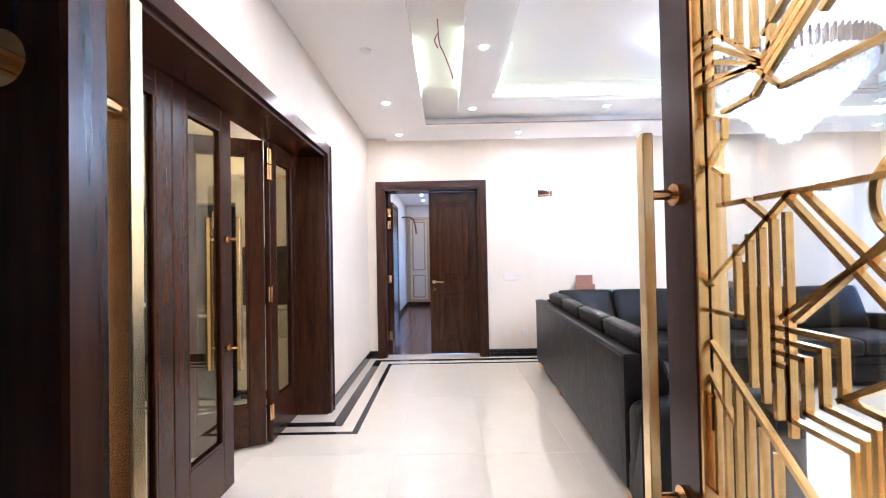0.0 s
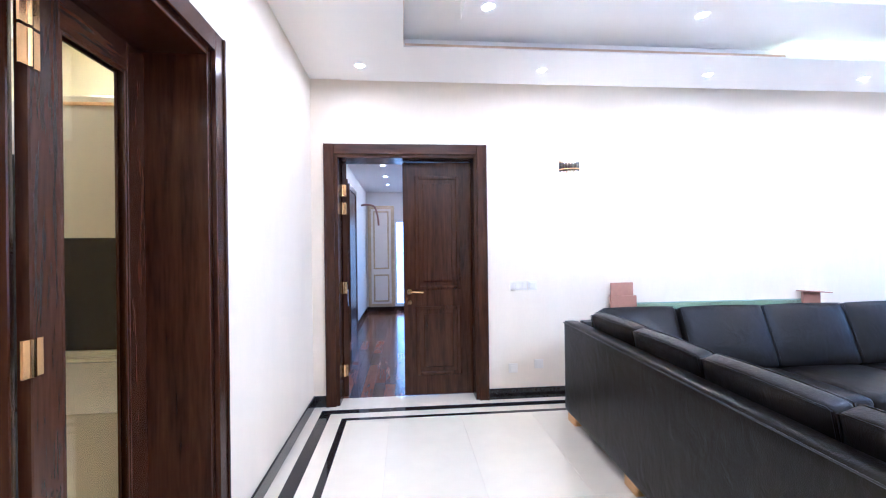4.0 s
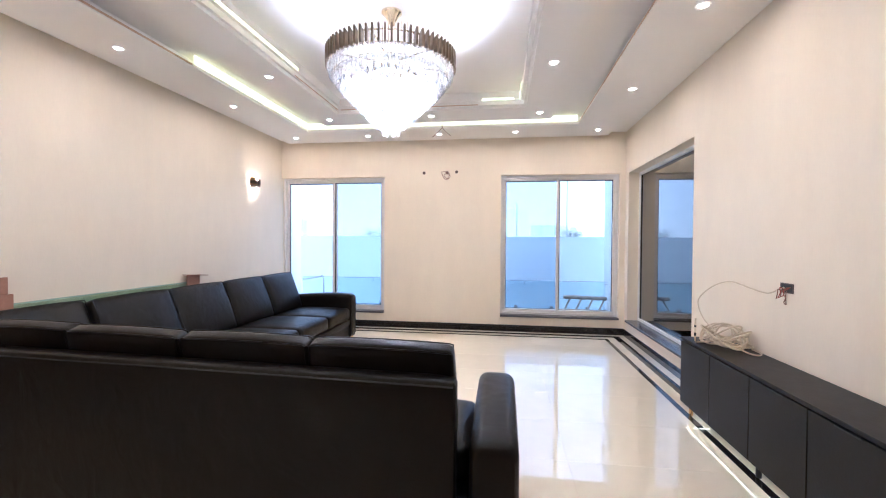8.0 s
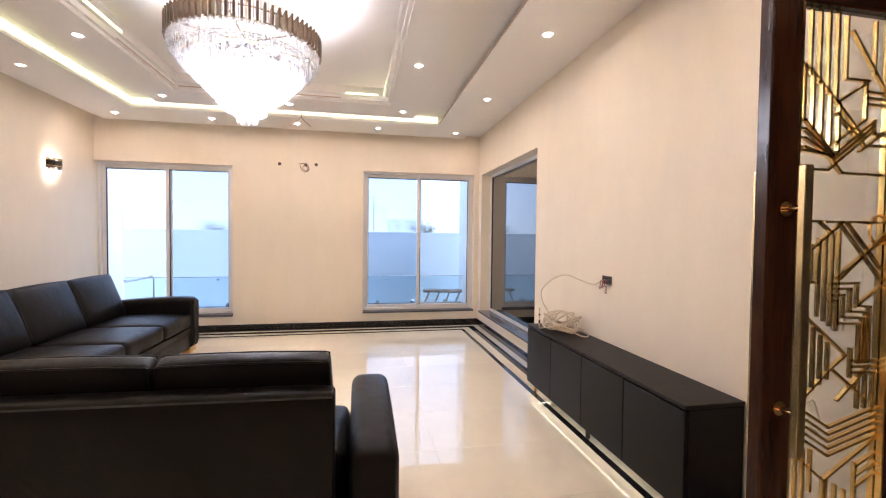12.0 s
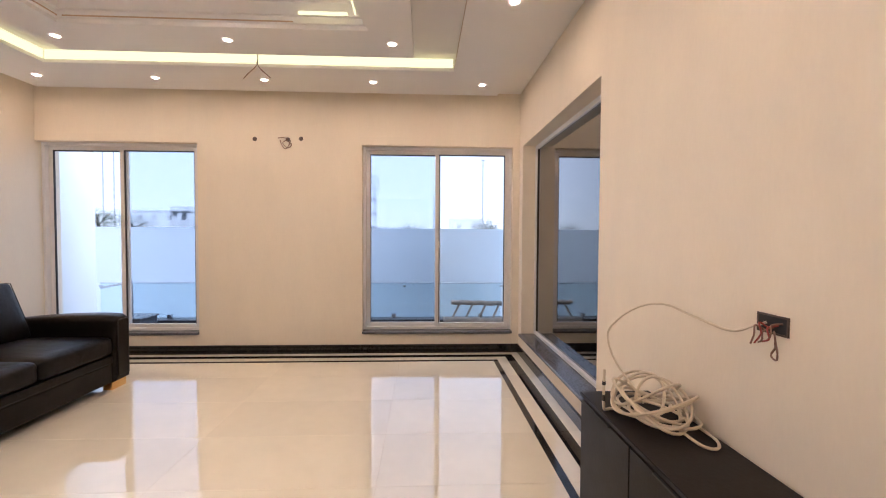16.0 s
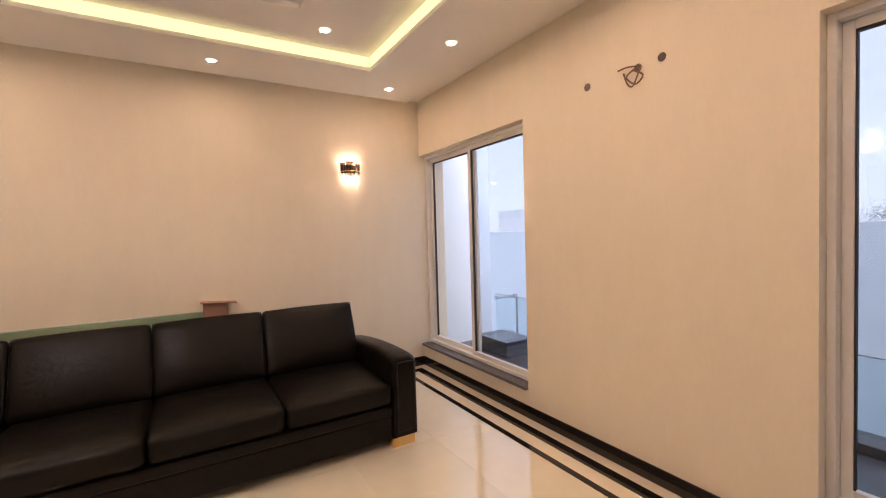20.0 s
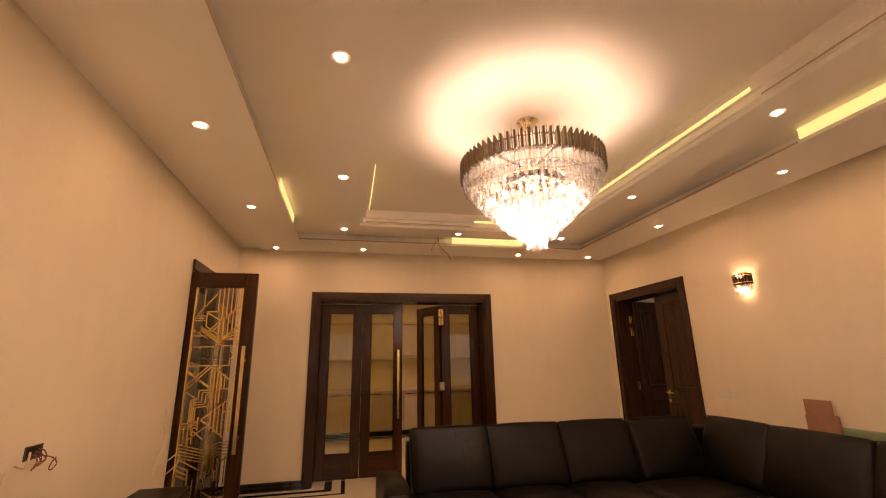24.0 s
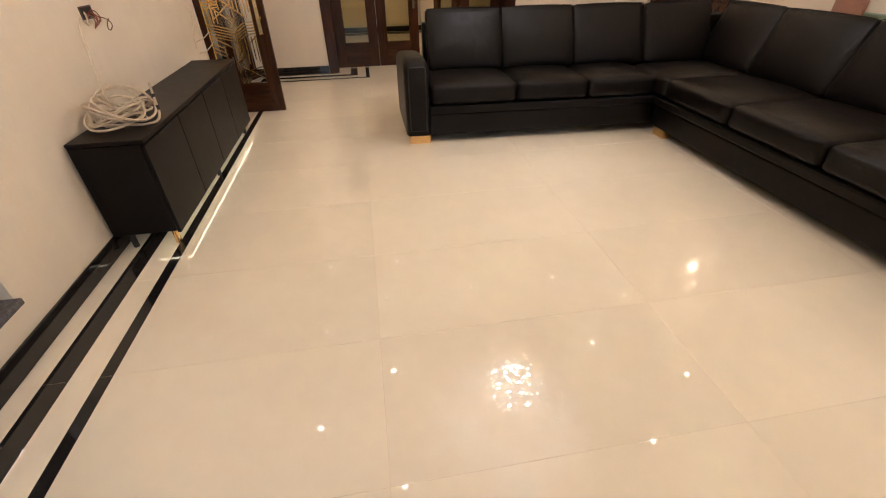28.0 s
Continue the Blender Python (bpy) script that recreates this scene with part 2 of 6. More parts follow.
M_CONSOLE = node_mat("black_laminate", (0.0065, 0.0056, 0.0054), rough=0.38, spec=0.16, vary=0.2, scale=14, bump=0.08)
M_ALU = node_mat("white_aluminium", (0.74, 0.73, 0.71), rough=0.35, vary=0.03)
M_GASKET = node_mat("black_gasket", (0.02, 0.02, 0.022), rough=0.6)
M_PLASTIC = node_mat("white_plastic", (0.78, 0.74, 0.66), rough=0.35, vary=0.02)
M_CARD = node_mat("cardboard", (0.36, 0.19, 0.12), rough=0.85, vary=0.12, scale=12, bump=0.2)
M_CABLE = node_mat("white_cable", (0.62, 0.53, 0.38), rough=0.45, vary=0.08)
M_REDWIRE = node_mat("red_wire", (0.30, 0.045, 0.03), rough=0.5)
M_COPPER = node_mat("brown_wire", (0.20, 0.10, 0.06), rough=0.5)
M_BOXMETAL = node_mat("socket_box", (0.10, 0.07, 0.055), rough=0.6, vary=0.2)
M_GLASS = glass_mat("clear_glass", (0.96, 0.98, 0.98))
M_DOORGLASS = glass_mat("door_glass", (0.86, 0.83, 0.66), gloss=0.05, power=4.2)
M_WINGLASS = glass_mat("window_glass", (0.97, 0.98, 0.98), gloss=0.015, power=5.0)
M_SCREEN = glass_mat("insect_mesh", (0.83, 0.86, 0.90), gloss=0.0, rough=0.6, power=6.0)
M_GLASSDARK = glass_mat("tinted_glass", (0.05, 0.055, 0.06), gloss=0.07, power=2.6)
M_GLASSEDGE = node_mat("green_glass_edge", (0.36, 0.50, 0.42), rough=0.12, vary=0.05)
M_SHEET = glass_mat("green_sheet_glass", (0.80, 0.93, 0.86), gloss=0.06)
M_RAILGLASS = glass_mat("railing_glass", (0.90, 0.96, 0.98), gloss=0.05)
M_CRYSTAL = crystal_mat("crystal")
M_CREAM = node_mat("cream_lacquer", (0.60, 0.54, 0.39), rough=0.3, vary=0.04)
M_KITWALL = node_mat("kitchen_wall", (0.80, 0.73, 0.47), rough=0.6, vary=0.03)
M_APPL = node_mat("black_glass_appliance", (0.012, 0.012, 0.013), rough=0.07, vary=0.1)
M_STICKER = node_mat("black_sticker", (0.02, 0.02, 0.022), rough=0.35, vary=0.05)
M_CREAMGOLD = node_mat("gilded_cream", (0.52, 0.42, 0.25), rough=0.35, metal=0.25, vary=0.15, scale=12)
M_CROWN = node_mat("bronze_crown", (0.15, 0.105, 0.06), rough=0.38, metal=0.35, vary=0.15, scale=20)
M_TAPE = node_mat("unlit_led_tape", (0.58, 0.42, 0.28), rough=0.5, vary=0.12, scale=30)
M_CONCRETE = node_mat("white_render", (0.745, 0.80, 0.835), rough=0.85, vary=0.05, scale=1.5, bump=0.2)
M_TERRACE = node_mat("dark_terrace_tile", (0.055, 0.052, 0.055), rough=0.3, vary=0.3, scale=8)
M_BAMBOO = node_mat("weathered_timber", (0.36, 0.34, 0.31), rough=0.8, vary=0.3, scale=10, bump=0.4)
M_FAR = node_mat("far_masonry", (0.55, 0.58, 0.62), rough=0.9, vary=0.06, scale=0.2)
M_LEAF = node_mat("leaves", (0.06, 0.085, 0.05), rough=0.8, vary=0.3, scale=2)
M_BARK = node_mat("bark", (0.10, 0.08, 0.065), rough=0.9, vary=0.2)
M_GROUND = node_mat("ground", (0.25, 0.25, 0.24), rough=0.9, vary=0.15, scale=0.3)
G_DOWN = glow_mat("downlight_lens", (1.0, 0.67, 0.39), DOWNLIGHT)
G_RIM = glow_mat("downlight_diffuser", (1.0, 0.76, 0.52), 2.5)
G_LED = glow_mat("led_strip", (1.0, 0.82, 0.32), LED)
G_LEDW = glow_mat("led_strip_console", (1.0, 0.80, 0.44), 1.4)
G_BULB = glow_mat("bulb", (1.0, 0.84, 0.67), BULB)
G_SCONCE = glow_mat("sconce_bulb", (1.0, 0.70, 0.42), SCONCE)



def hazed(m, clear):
    """Imitates aerial haze: mixes transparency into a far material so bright sky shows through."""
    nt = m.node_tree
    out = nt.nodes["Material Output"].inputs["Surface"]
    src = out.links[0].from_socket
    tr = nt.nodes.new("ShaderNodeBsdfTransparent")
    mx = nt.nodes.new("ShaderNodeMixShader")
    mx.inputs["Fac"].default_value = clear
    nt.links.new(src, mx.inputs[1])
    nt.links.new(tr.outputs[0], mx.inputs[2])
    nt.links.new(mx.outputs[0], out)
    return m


# haze is put into these far materials as a see-through share
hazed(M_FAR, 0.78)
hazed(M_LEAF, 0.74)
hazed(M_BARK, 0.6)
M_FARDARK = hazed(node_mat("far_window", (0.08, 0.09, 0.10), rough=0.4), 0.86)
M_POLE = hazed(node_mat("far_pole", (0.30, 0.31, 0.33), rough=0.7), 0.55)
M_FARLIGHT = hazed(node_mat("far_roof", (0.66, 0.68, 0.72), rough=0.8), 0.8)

# ---- building helpers ----


def letters(text, x, y, z, size):
    """Flat raised lettering facing south, as a bmesh."""
    cu = bpy.data.curves.new("lettering", "FONT")
    cu.body, cu.size, cu.extrude = text, size, 0.0006
    ob = bpy.data.objects.new("lettering", cu)
    scene.collection.objects.link(ob)
    me = bpy.data.meshes.new_from_object(ob.evaluated_get(bpy.context.evaluated_depsgraph_get()))
    bm = bmesh.new()
    bm.from_mesh(me)
    bpy.data.objects.remove(ob)
    bpy.data.curves.remove(cu)
    bpy.data.meshes.remove(me)
    bmesh.ops.transform(bm, verts=bm.verts, matrix=Matrix.Translation((x, y, z)) @ Matrix.Rotation(math.pi / 2, 4, "X"))
    return bm


def bx(bm, x0, x1, y0, y1, z0, z1, bev=0.0, seg=1):
    m = Matrix.Translation(((x0 + x1) / 2, (y0 + y1) / 2, (z0 + z1) / 2)) @ Matrix.Diagonal((abs(x1 - x0), abs(y1 - y0), abs(z1 - z0), 1))
    vs = bmesh.ops.create_cube(bm, size=1, matrix=m)["verts"]
    if bev:
        es = list({e for v in vs for e in v.link_edges})
        bmesh.ops.bevel(bm, geom=es, offset=bev, segments=seg, affect="EDGES", profile=0.6)
    return vs


def cyl(bm, p, q, r, r2=None, n=12, caps=True):
    p, q = Vector(p), Vector(q)
    d = q - p
    m = Matrix.Translation((p + q) / 2) @ d.to_track_quat("Z", "Y").to_matrix().to_4x4()
    bmesh.ops.create_cone(bm, cap_ends=caps, segments=n, radius1=r, radius2=r if r2 is None else r2, depth=d.length, matrix=m)


def tube(bm, pts, r, n=6):
    """A round wire along points."""
    rings = []
    pts = [Vector(p) for p in pts]
    for i, p in enumerate(pts):
        a = pts[max(0, i - 1)]
        b = pts[min(len(pts) - 1, i + 1)]
        q = (b - a).to_track_quat("Z", "Y")
        rings.append([bm.verts.new(p + q @ Vector((r * math.cos(2 * math.pi * k / n), r * math.sin(2 * math.pi * k / n), 0))) for k in range(n)])
    for a, b in zip(rings, rings[1:]):
        for k in range(n):
            bm.faces.new((a[k], a[(k + 1) % n], b[(k + 1) % n], b[k]))
    bm.faces.new(rings[0][::-1])
    bm.faces.new(rings[-1])


def smooth_path(pts, n=8):
    """Catmull-Rom through points."""
    pts = [Vector(p) for p in pts]
    out = []
    for i in range(len(pts) - 1):
        a, b, c, d = pts[max(0, i - 1)], pts[i], pts[i + 1], pts[min(len(pts) - 1, i + 2)]
        for k in range(n):
            t = k / n
            out.append(0.5 * ((2 * b) + (c - a) * t + (2 * a - 5 * b + 4 * c - d) * t * t + (3 * b - a - 3 * c + d) * t ** 3))
    out.append(pts[-1])
    return out


def spin(bm, prof, n=24, at=(0, 0, 0)):
    """A turned shape: profile of (r, z)."""
    rings = []
    for r, z in prof:
        rings.append([bm.verts.new((at[0] + r * math.cos(2 * math.pi * k / n), at[1] + r * math.sin(2 * math.pi * k / n), at[2] + z)) for k in range(n)])
    for a, b in zip(rings, rings[1:]):
        for k in range(n):
            bm.faces.new((a[k], a[(k + 1) % n], b[(k + 1) % n], b[k]))
    bm.faces.new(rings[0][::-1])
    bm.faces.new(rings[-1])


def cushion(bm, x0, x1, y0, y1, z0, z1, puff=(0.0, 0.0, 0.02), rnd=0.05, n=10):
    """A stuffed block: rounded edges and swollen faces."""
    cx, cy, cz = (x0 + x1) / 2, (y0 + y1) / 2, (z0 + z1) / 2
    h = Vector(((x1 - x0) / 2, (y1 - y0) / 2, (z1 - z0) / 2))
    rnd = min(rnd, min(h) * 0.95)
    verts = {}

    def put(u, v, w):
        key = (round(u, 5), round(v, 5), round(w, 5))
        if key not in verts:
            p = Vector((u * h.x, v * h.y, w * h.z))
            inner = Vector([max(-(h[i] - rnd), min(h[i] - rnd, p[i])) for i in range(3)])
            d = p - inner
            if d.length > 1e-6:
                p = inner + d.normalized() * rnd
            k = [1 - abs(c) ** 2.5 for c in (u, v, w)]
            p.x += puff[0] * (1 if u > 0 else -1) * k[1] * k[2] * (abs(u) > 0.5)
            p.y += puff[1] * (1 if v > 0 else -1) * k[0] * k[2] * (abs(v) > 0.5)
            p.z += puff[2] * (1 if w > 0 else -1) * k[0] * k[1] * (abs(w) > 0.5)
            verts[key] = bm.verts.new((cx + p.x, cy + p.y, cz + p.z))
        return verts[key]

    g = [-1, -0.93, -0.82] + [-0.66 + 1.32 * i / (n - 5) for i in range(n - 4)] + [0.82, 0.93, 1]
    for ax in range(3):
        for s in (-1, 1):
            for i in range(len(g) - 1):
                for j in range(len(g) - 1):
                    q = []
                    for a, b in ((g[i], g[j]), (g[i + 1], g[j]), (g[i + 1], g[j + 1]), (g[i], g[j + 1])):
                        c = [a, b]
                        c.insert(ax, s)
                        q.append(put(*c))
                    if len(set(q)) == 4:
                        try:
                            bm.faces.new(q if s > 0 else q[::-1])
                        except ValueError:
                            pass


def mesh_of(name, bm, material, smooth=False):
    bmesh.ops.recalc_face_normals(bm, faces=bm.faces)
    me = bpy.data.meshes.new(name)
    bm.to_mesh(me)
    bm.free()
    me.materials.append(material)
    if smooth:
        for p in me.polygons:
            p.use_smooth = True
        me.set_sharp_from_angle(angle=radians(42))
    return me


def thing(name, at, label, category, group="", kind="", rz=0):
    ob = new(name)
    ob.empty_display_size = 0.1
    ob.matrix_world = pose(*at, 0, 0, rz)
    tagged(ob, label, category, group, kind)
    return ob


def origin_of(ob):
    p = Vector(ob.location)
    while ob.parent:
        ob = ob.parent
        p += ob.location
    return p


def part(name, bm, material, parent, label="", smooth=False, local=False):
    """One mesh under a thing or a part. World coordinates unless local."""
    if not local:
        bmesh.ops.translate(bm, verts=bm.verts, vec=-origin_of(parent))
    ob = new(name, mesh_of(name, bm, material, smooth))
    ob.parent = parent
    if label:
        tagged(ob, label)
    return ob


def solo(name, bm, material, label, category, group="", kind="", smooth=False):
    """A top-level mesh in world coordinates."""
    ob = new(name, mesh_of(name, bm, material, smooth))
    return tagged(ob, label, category, group, kind)


def B(*a, **k):
    bm = bmesh.new()
    bx(bm, *a, **k)
    return bm


# ---- plan ----
W, E, S, N = 0.0, 6.88, 0.755, 6.06      # inner faces of the lounge
WT = 0.31                                # wall thickness
TOP = 2.95                               # wall top
RING = 2.845                             # underside of the dropped bands
WIN0, WIN1 = 0.222, 2.350                # window openings
WA = (4.345, N)
WB = (0.832, 2.54)
WS = (4.66, 6.73)
WST = 2.335                              # top of the fixed window
KY0, KY1, KTOP = 1.78, 4.09, 2.28        # kitchen opening
DX0, DX1, DTOP = 0.20, 1.51, 2.28        # corridor door opening
GX0, GX1, GTOP = 0.10, 1.625, 2.32        # entrance opening


def wall_x(name, x0, x1, y0, y1, z1, holes, mat, label):
    """Wall along y at x0..x1, with holes (ya, yb, za, zb)."""
    bm = bmesh.new()
    y = y0
    for ya, yb, za, zb in sorted(holes):
        if ya > y:
            bx(bm, x0, x1, y, ya, 0, z1)
        if za > 0:
            bx(bm, x0, x1, ya, yb, 0, za)
        bx(bm, x0, x1, ya, yb, zb, z1)
        y = yb
    if y1 > y:
        bx(bm, x0, x1, y, y1, 0, z1)
    return solo(name, bm, mat, label, "wall", kind="structure")


def wall_y(name, y0, y1, x0, x1, z1, holes, mat, label):
    bm = bmesh.new()
    x = x0
    for xa, xb, za, zb in sorted(holes):
        if xa > x:
            bx(bm, x, xa, y0, y1, 0, z1)
        if za > 0:
            bx(bm, xa, xb, y0, y1, 0, za)
        bx(bm, xa, xb, y0, y1, zb, z1)
        x = xb
    if x1 > x:
        bx(bm, x, x1, y0, y1, 0, z1)
    return solo(name, bm, mat, label, "wall", kind="structure")


# ---- large structure ----
wall_x("wall_west", W - WT, W, S, N, 3.2, [(KY0, KY1, 0, KTOP)], M_WALL, "white textured wallpaper wall with a wide folding-door opening")
wall_x("wall_east", E, E + WT, S, N, 3.2, [(*WA, WIN0, WIN1), (*WB, WIN0, WIN1)], M_WALL, "cream wallpapered wall with two sliding windows")
wall_y("wall_north", N, N + WT, W - WT, E + WT, 3.2, [(DX0, DX1, 0, DTOP)], M_WALL, "white wallpapered wall with a dark door and sconces")
wall_y("wall_south", S - WT, S, W - WT, E + WT, 3.2, [(GX0, GX1, 0, GTOP), (*WS, WIN0, WST)], M_WALL, "cream wallpapered wall with entrance and fixed window")

# ceiling: one mesh of dropped ring, raised edge, trough, platform and coffer
bm = bmesh.new()
RO = 0.25
ro = (W + 0.31, E - RO, S + 0.31, N - RO)          # ring, outer edge
ri = (W + 0.84, E - 0.90, S + 0.82, N - 0.875)         # ring, inner edge
po = (1.20, 5.71, 1.94, 4.81)                         # platform, outer edge
pi_ = (1.49, 5.25, 2.265, 4.47)                        # coffer edge


def band(bm, o, i, z0, z1):
    bx(bm, o[0], i[0], o[2], o[3], z0, z1)
    bx(bm, i[1], o[1], o[2], o[3], z0, z1)
    bx(bm, i[0], i[1], o[2], i[2], z0, z1)
    bx(bm, i[0], i[1], i[3], o[3], z0, z1)


TROUGH, COFFER = 2.955, 3.01
bx(bm, W, E, S, N, COFFER, 3.2)                       # upper slab
band(bm, (W, E, S, N), ro, TOP, 3.1)                  # raised edge along the walls
band(bm, ro, ri, RING, RING + 0.026)                  # dropped ring with the outer lamps, its lip and the cove behind
rc = (ri[0] - 0.11, ri[1] + 0.11, ri[2] - 0.11, ri[3] + 0.11)
band(bm, ro, rc, RING + 0.026, 3.1)
band(bm, rc, ri, TROUGH, 3.1)
band(bm, ri, po, TROUGH, 3.1)                         # trough between the two
band(bm, po, pi_, RING, 3.1)                          # platform with the inner lamps
for d, w, h in ((0.0, 0.026, 0.030), (0.026, 0.030, 0.075)):   # moulded steps of the coffer
    o = (pi_[0] + d, pi_[1] - d, pi_[2] + d, pi_[3] - d)
    i = (o[0] + w, o[1] - w, o[2] + w, o[3] - w)
    band(bm, o, i, RING + h, 3.1)
solo("ceiling", bm, M_CEIL, "white stepped false ceiling with a central coffer", "ceiling", kind="structure")

# floor bed, stripes and tiles are laid at the end of the file
floor = solo("floor", B(W - WT, E, S - WT, N + 0.01, -0.2, -0.0013), M_GROUT, "cream polished tile floor with black granite border stripes", "floor", kind="structure")

# skirting
SK = 0.1


def skirting(name, *box):
    return solo(name, B(*box, bev=0.003), M_BLACK, "black polished granite skirting", "baseboard", kind="structure")


skirting("baseboard_north", DX1 + 0.085, E, N - 0.014, N, 0, SK)
skirting("baseboard_north_west", W, DX0 - 0.085, N - 0.014, N, 0, SK)
skirting("baseboard_east", E - 0.014, E, S, N - 0.015, 0, SK)
skirting("baseboard_south", GX1 + 0.002, E - 0.015, S, S + 0.014, 0, SK)
skirting("baseboard_west_north", W, W + 0.014, KY1 + 0.09, N - 0.015, 0, SK)
skirting("baseboard_west_south", W, W + 0.014, S + 0.015, KY0 - 0.09, 0, SK)


# ---- windows ----
def slider(name, y0, y1, label, screen):
    """Two-leaf sliding window in the east wall."""
    x = E + 0.075
    win = thing(name, (x, (y0 + y1) / 2, WIN0), label, "window", kind="structure")
    fw, sw = 0.034, 0.042
    part("sill", B(E - 0.03, E + 0.17, y0 - 0.0, y1 + 0.0, WIN0, WIN0 + 0.028, bev=0.004), M_GRANITE, win, "grey granite sill")
    z0 = WIN0 + 0.03
    for nm, bxs in (("outer_frame", (x, x + 0.10, y0, y0 + fw, z0, WIN1)), ("outer_frame", (x, x + 0.10, y1 - fw, y1, z0, WIN1)),
                    ("outer_frame", (x, x + 0.10, y0 + fw, y1 - fw, WIN1 - fw, WIN1)), ("outer_frame", (x, x + 0.10, y0 + fw, y1 - fw, z0, z0 + fw))):
        part(nm, B(*bxs, bev=0.003), M_ALU, win)
    mid = (y0 + y1) / 2
    for a, b, xo in ((y0 + fw, mid + 0.03, 0.012), (mid - 0.03, y1 - fw, 0.052)):
        leaf = part("sash", B(x + xo, x + xo + 0.034, a, a + sw, z0 + fw, WIN1 - fw, bev=0.003), M_ALU, win)
        for bb in ((x + xo, x + xo + 0.034, b - sw, b, z0 + fw, WIN1 - fw), (x + xo, x + xo + 0.034, a + sw, b - sw, z0 + fw, z0 + fw + sw),
                   (x + xo, x + xo + 0.034, a + sw, b - sw, WIN1 - fw - sw, WIN1 - fw)):
            part("rail", B(*bb, bev=0.003), M_ALU, leaf)
        for bb in ((a + sw, a + sw + 0.007, z0 + fw + sw, WIN1 - fw - sw), (b - sw - 0.007, b - sw, z0 + fw + sw, WIN1 - fw - sw)):
            part("gasket", B(x + xo + 0.006, x + xo + 0.028, *bb), M_GASKET, leaf)
        part("gasket", B(x + xo + 0.006, x + xo + 0.028, a + sw + 0.007, b - sw - 0.007, WIN1 - fw - sw - 0.012, WIN1 - fw - sw), M_GASKET, leaf)
        pane = part("pane", B(x + xo + 0.014, x + xo + 0.019, a + sw, b - sw, z0 + fw + sw, WIN1 - fw - sw), M_WINGLASS, leaf)
        pane.visible_shadow = False
        if (a > y0 + 0.1) == screen:
            mesh = part("insect_screen", B(x + 0.089, x + 0.091, a + 0.04, b - 0.04, z0 + fw + 0.01, WIN1 - fw - 0.01), M_SCREEN, leaf, "fine grey insect mesh")
            mesh.visible_shadow = False
    part("latch", B(x - 0.006, x + 0.014, mid - 0.018, mid + 0.0, 1.20, 1.28, bev=0.004), M_ALU, win)
    return win


slider("window_1", *WA, "white aluminium sliding window beside the sofa, closed", False)
slider("window_2", *WB, "white aluminium sliding window facing the terrace, closed", True)

y = S - 0.16
win = thing("window_3", ((WS[0] + WS[1]) / 2, y, WIN0), "large fixed dark-tinted window with white frame and granite sill", "window", kind="structure")
part("sill", B(WS[0], WS[1], S - 0.16, S + 0.03, WIN0, WIN0 + 0.028, bev=0.004), M_GRANITE, win, "grey granite sill")
z0 = WIN0 + 0.03
for bb in ((WS[0], WS[0] + 0.04, y - 0.05, y + 0.02, z0, WST), (WS[1] - 0.04, WS[1], y - 0.05, y + 0.02, z0, WST),
           (WS[0] + 0.04, WS[1] - 0.04, y - 0.05, y + 0.02, WST - 0.04, WST), (WS[0] + 0.04, WS[1] - 0.04, y - 0.05, y + 0.02, z0, z0 + 0.035)):
    part("outer_frame", B(*bb, bev=0.003), M_ALU, win)
for bb in ((WS[0] + 0.04, WS[0] + 0.055, z0 + 0.035, WST - 0.04), (WS[1] - 0.055, WS[1] - 0.04, z0 + 0.035, WST - 0.04)):
    part("gasket", B(bb[0], bb[1], y - 0.03, y + 0.005, bb[2], bb[3]), M_GASKET, win)
pane = part("pane", B(WS[0] + 0.04, WS[1] - 0.04, y - 0.012, y - 0.004, z0 + 0.035, WST - 0.04), M_GLASSDARK, win)
pane.visible_shadow = False


# ---- doors ----
def casing(parent, axis, face, a, b, top, depth, w=0.085, proud=0.022, toward=1, last=True):
    """Wooden frame lining an opening: two jambs, a head, and flat architraves on the room side."""
    d0, d1 = sorted((face, face - toward * depth))
    jam = 0.035
    p0, p1 = sorted((face, face + toward * proud))

    def add(nm, u0, u1, v0, v1, z0, z1, mat):
        if axis == "x":
            part(nm, B(v0, v1, u0, u1, z0, z1, bev=0.003), mat, parent)
        else:
            part(nm, B(u0, u1, v0, v1, z0, z1, bev=0.003), mat, parent)
    add("jamb", a, a + jam, d0, d1, 0, top, M_WOOD)
    add("jamb", b - jam, b, d0, d1, 0, top, M_WOOD)
    add("head", a + jam, b - jam, d0, d1, top - jam, top, M_WOODY if axis == "x" else M_WOODX)
    add("architrave", a - w, a + 0.006, p0, p1, 0, top + w, M_WOOD)
    if last:
        add("architrave", b - 0.006, b + w, p0, p1, 0, top + w, M_WOOD)
    add("architrave", a + 0.006, b - 0.006, p0, p1, top - 0.006, top + w, M_WOODY if axis == "x" else M_WOODX)
    for u0, u1, zz0, zz1 in ((a - w, a - w + 0.016, 0, top + w), (b + w - 0.016, b + w, 0, top + w))[:2 if last else 1]:
        q0, q1 = sorted((face + toward * proud, face + toward * (proud + 0.008)))
        add("bead", u0, u1, q0, q1, zz0, zz1, M_WOOD)


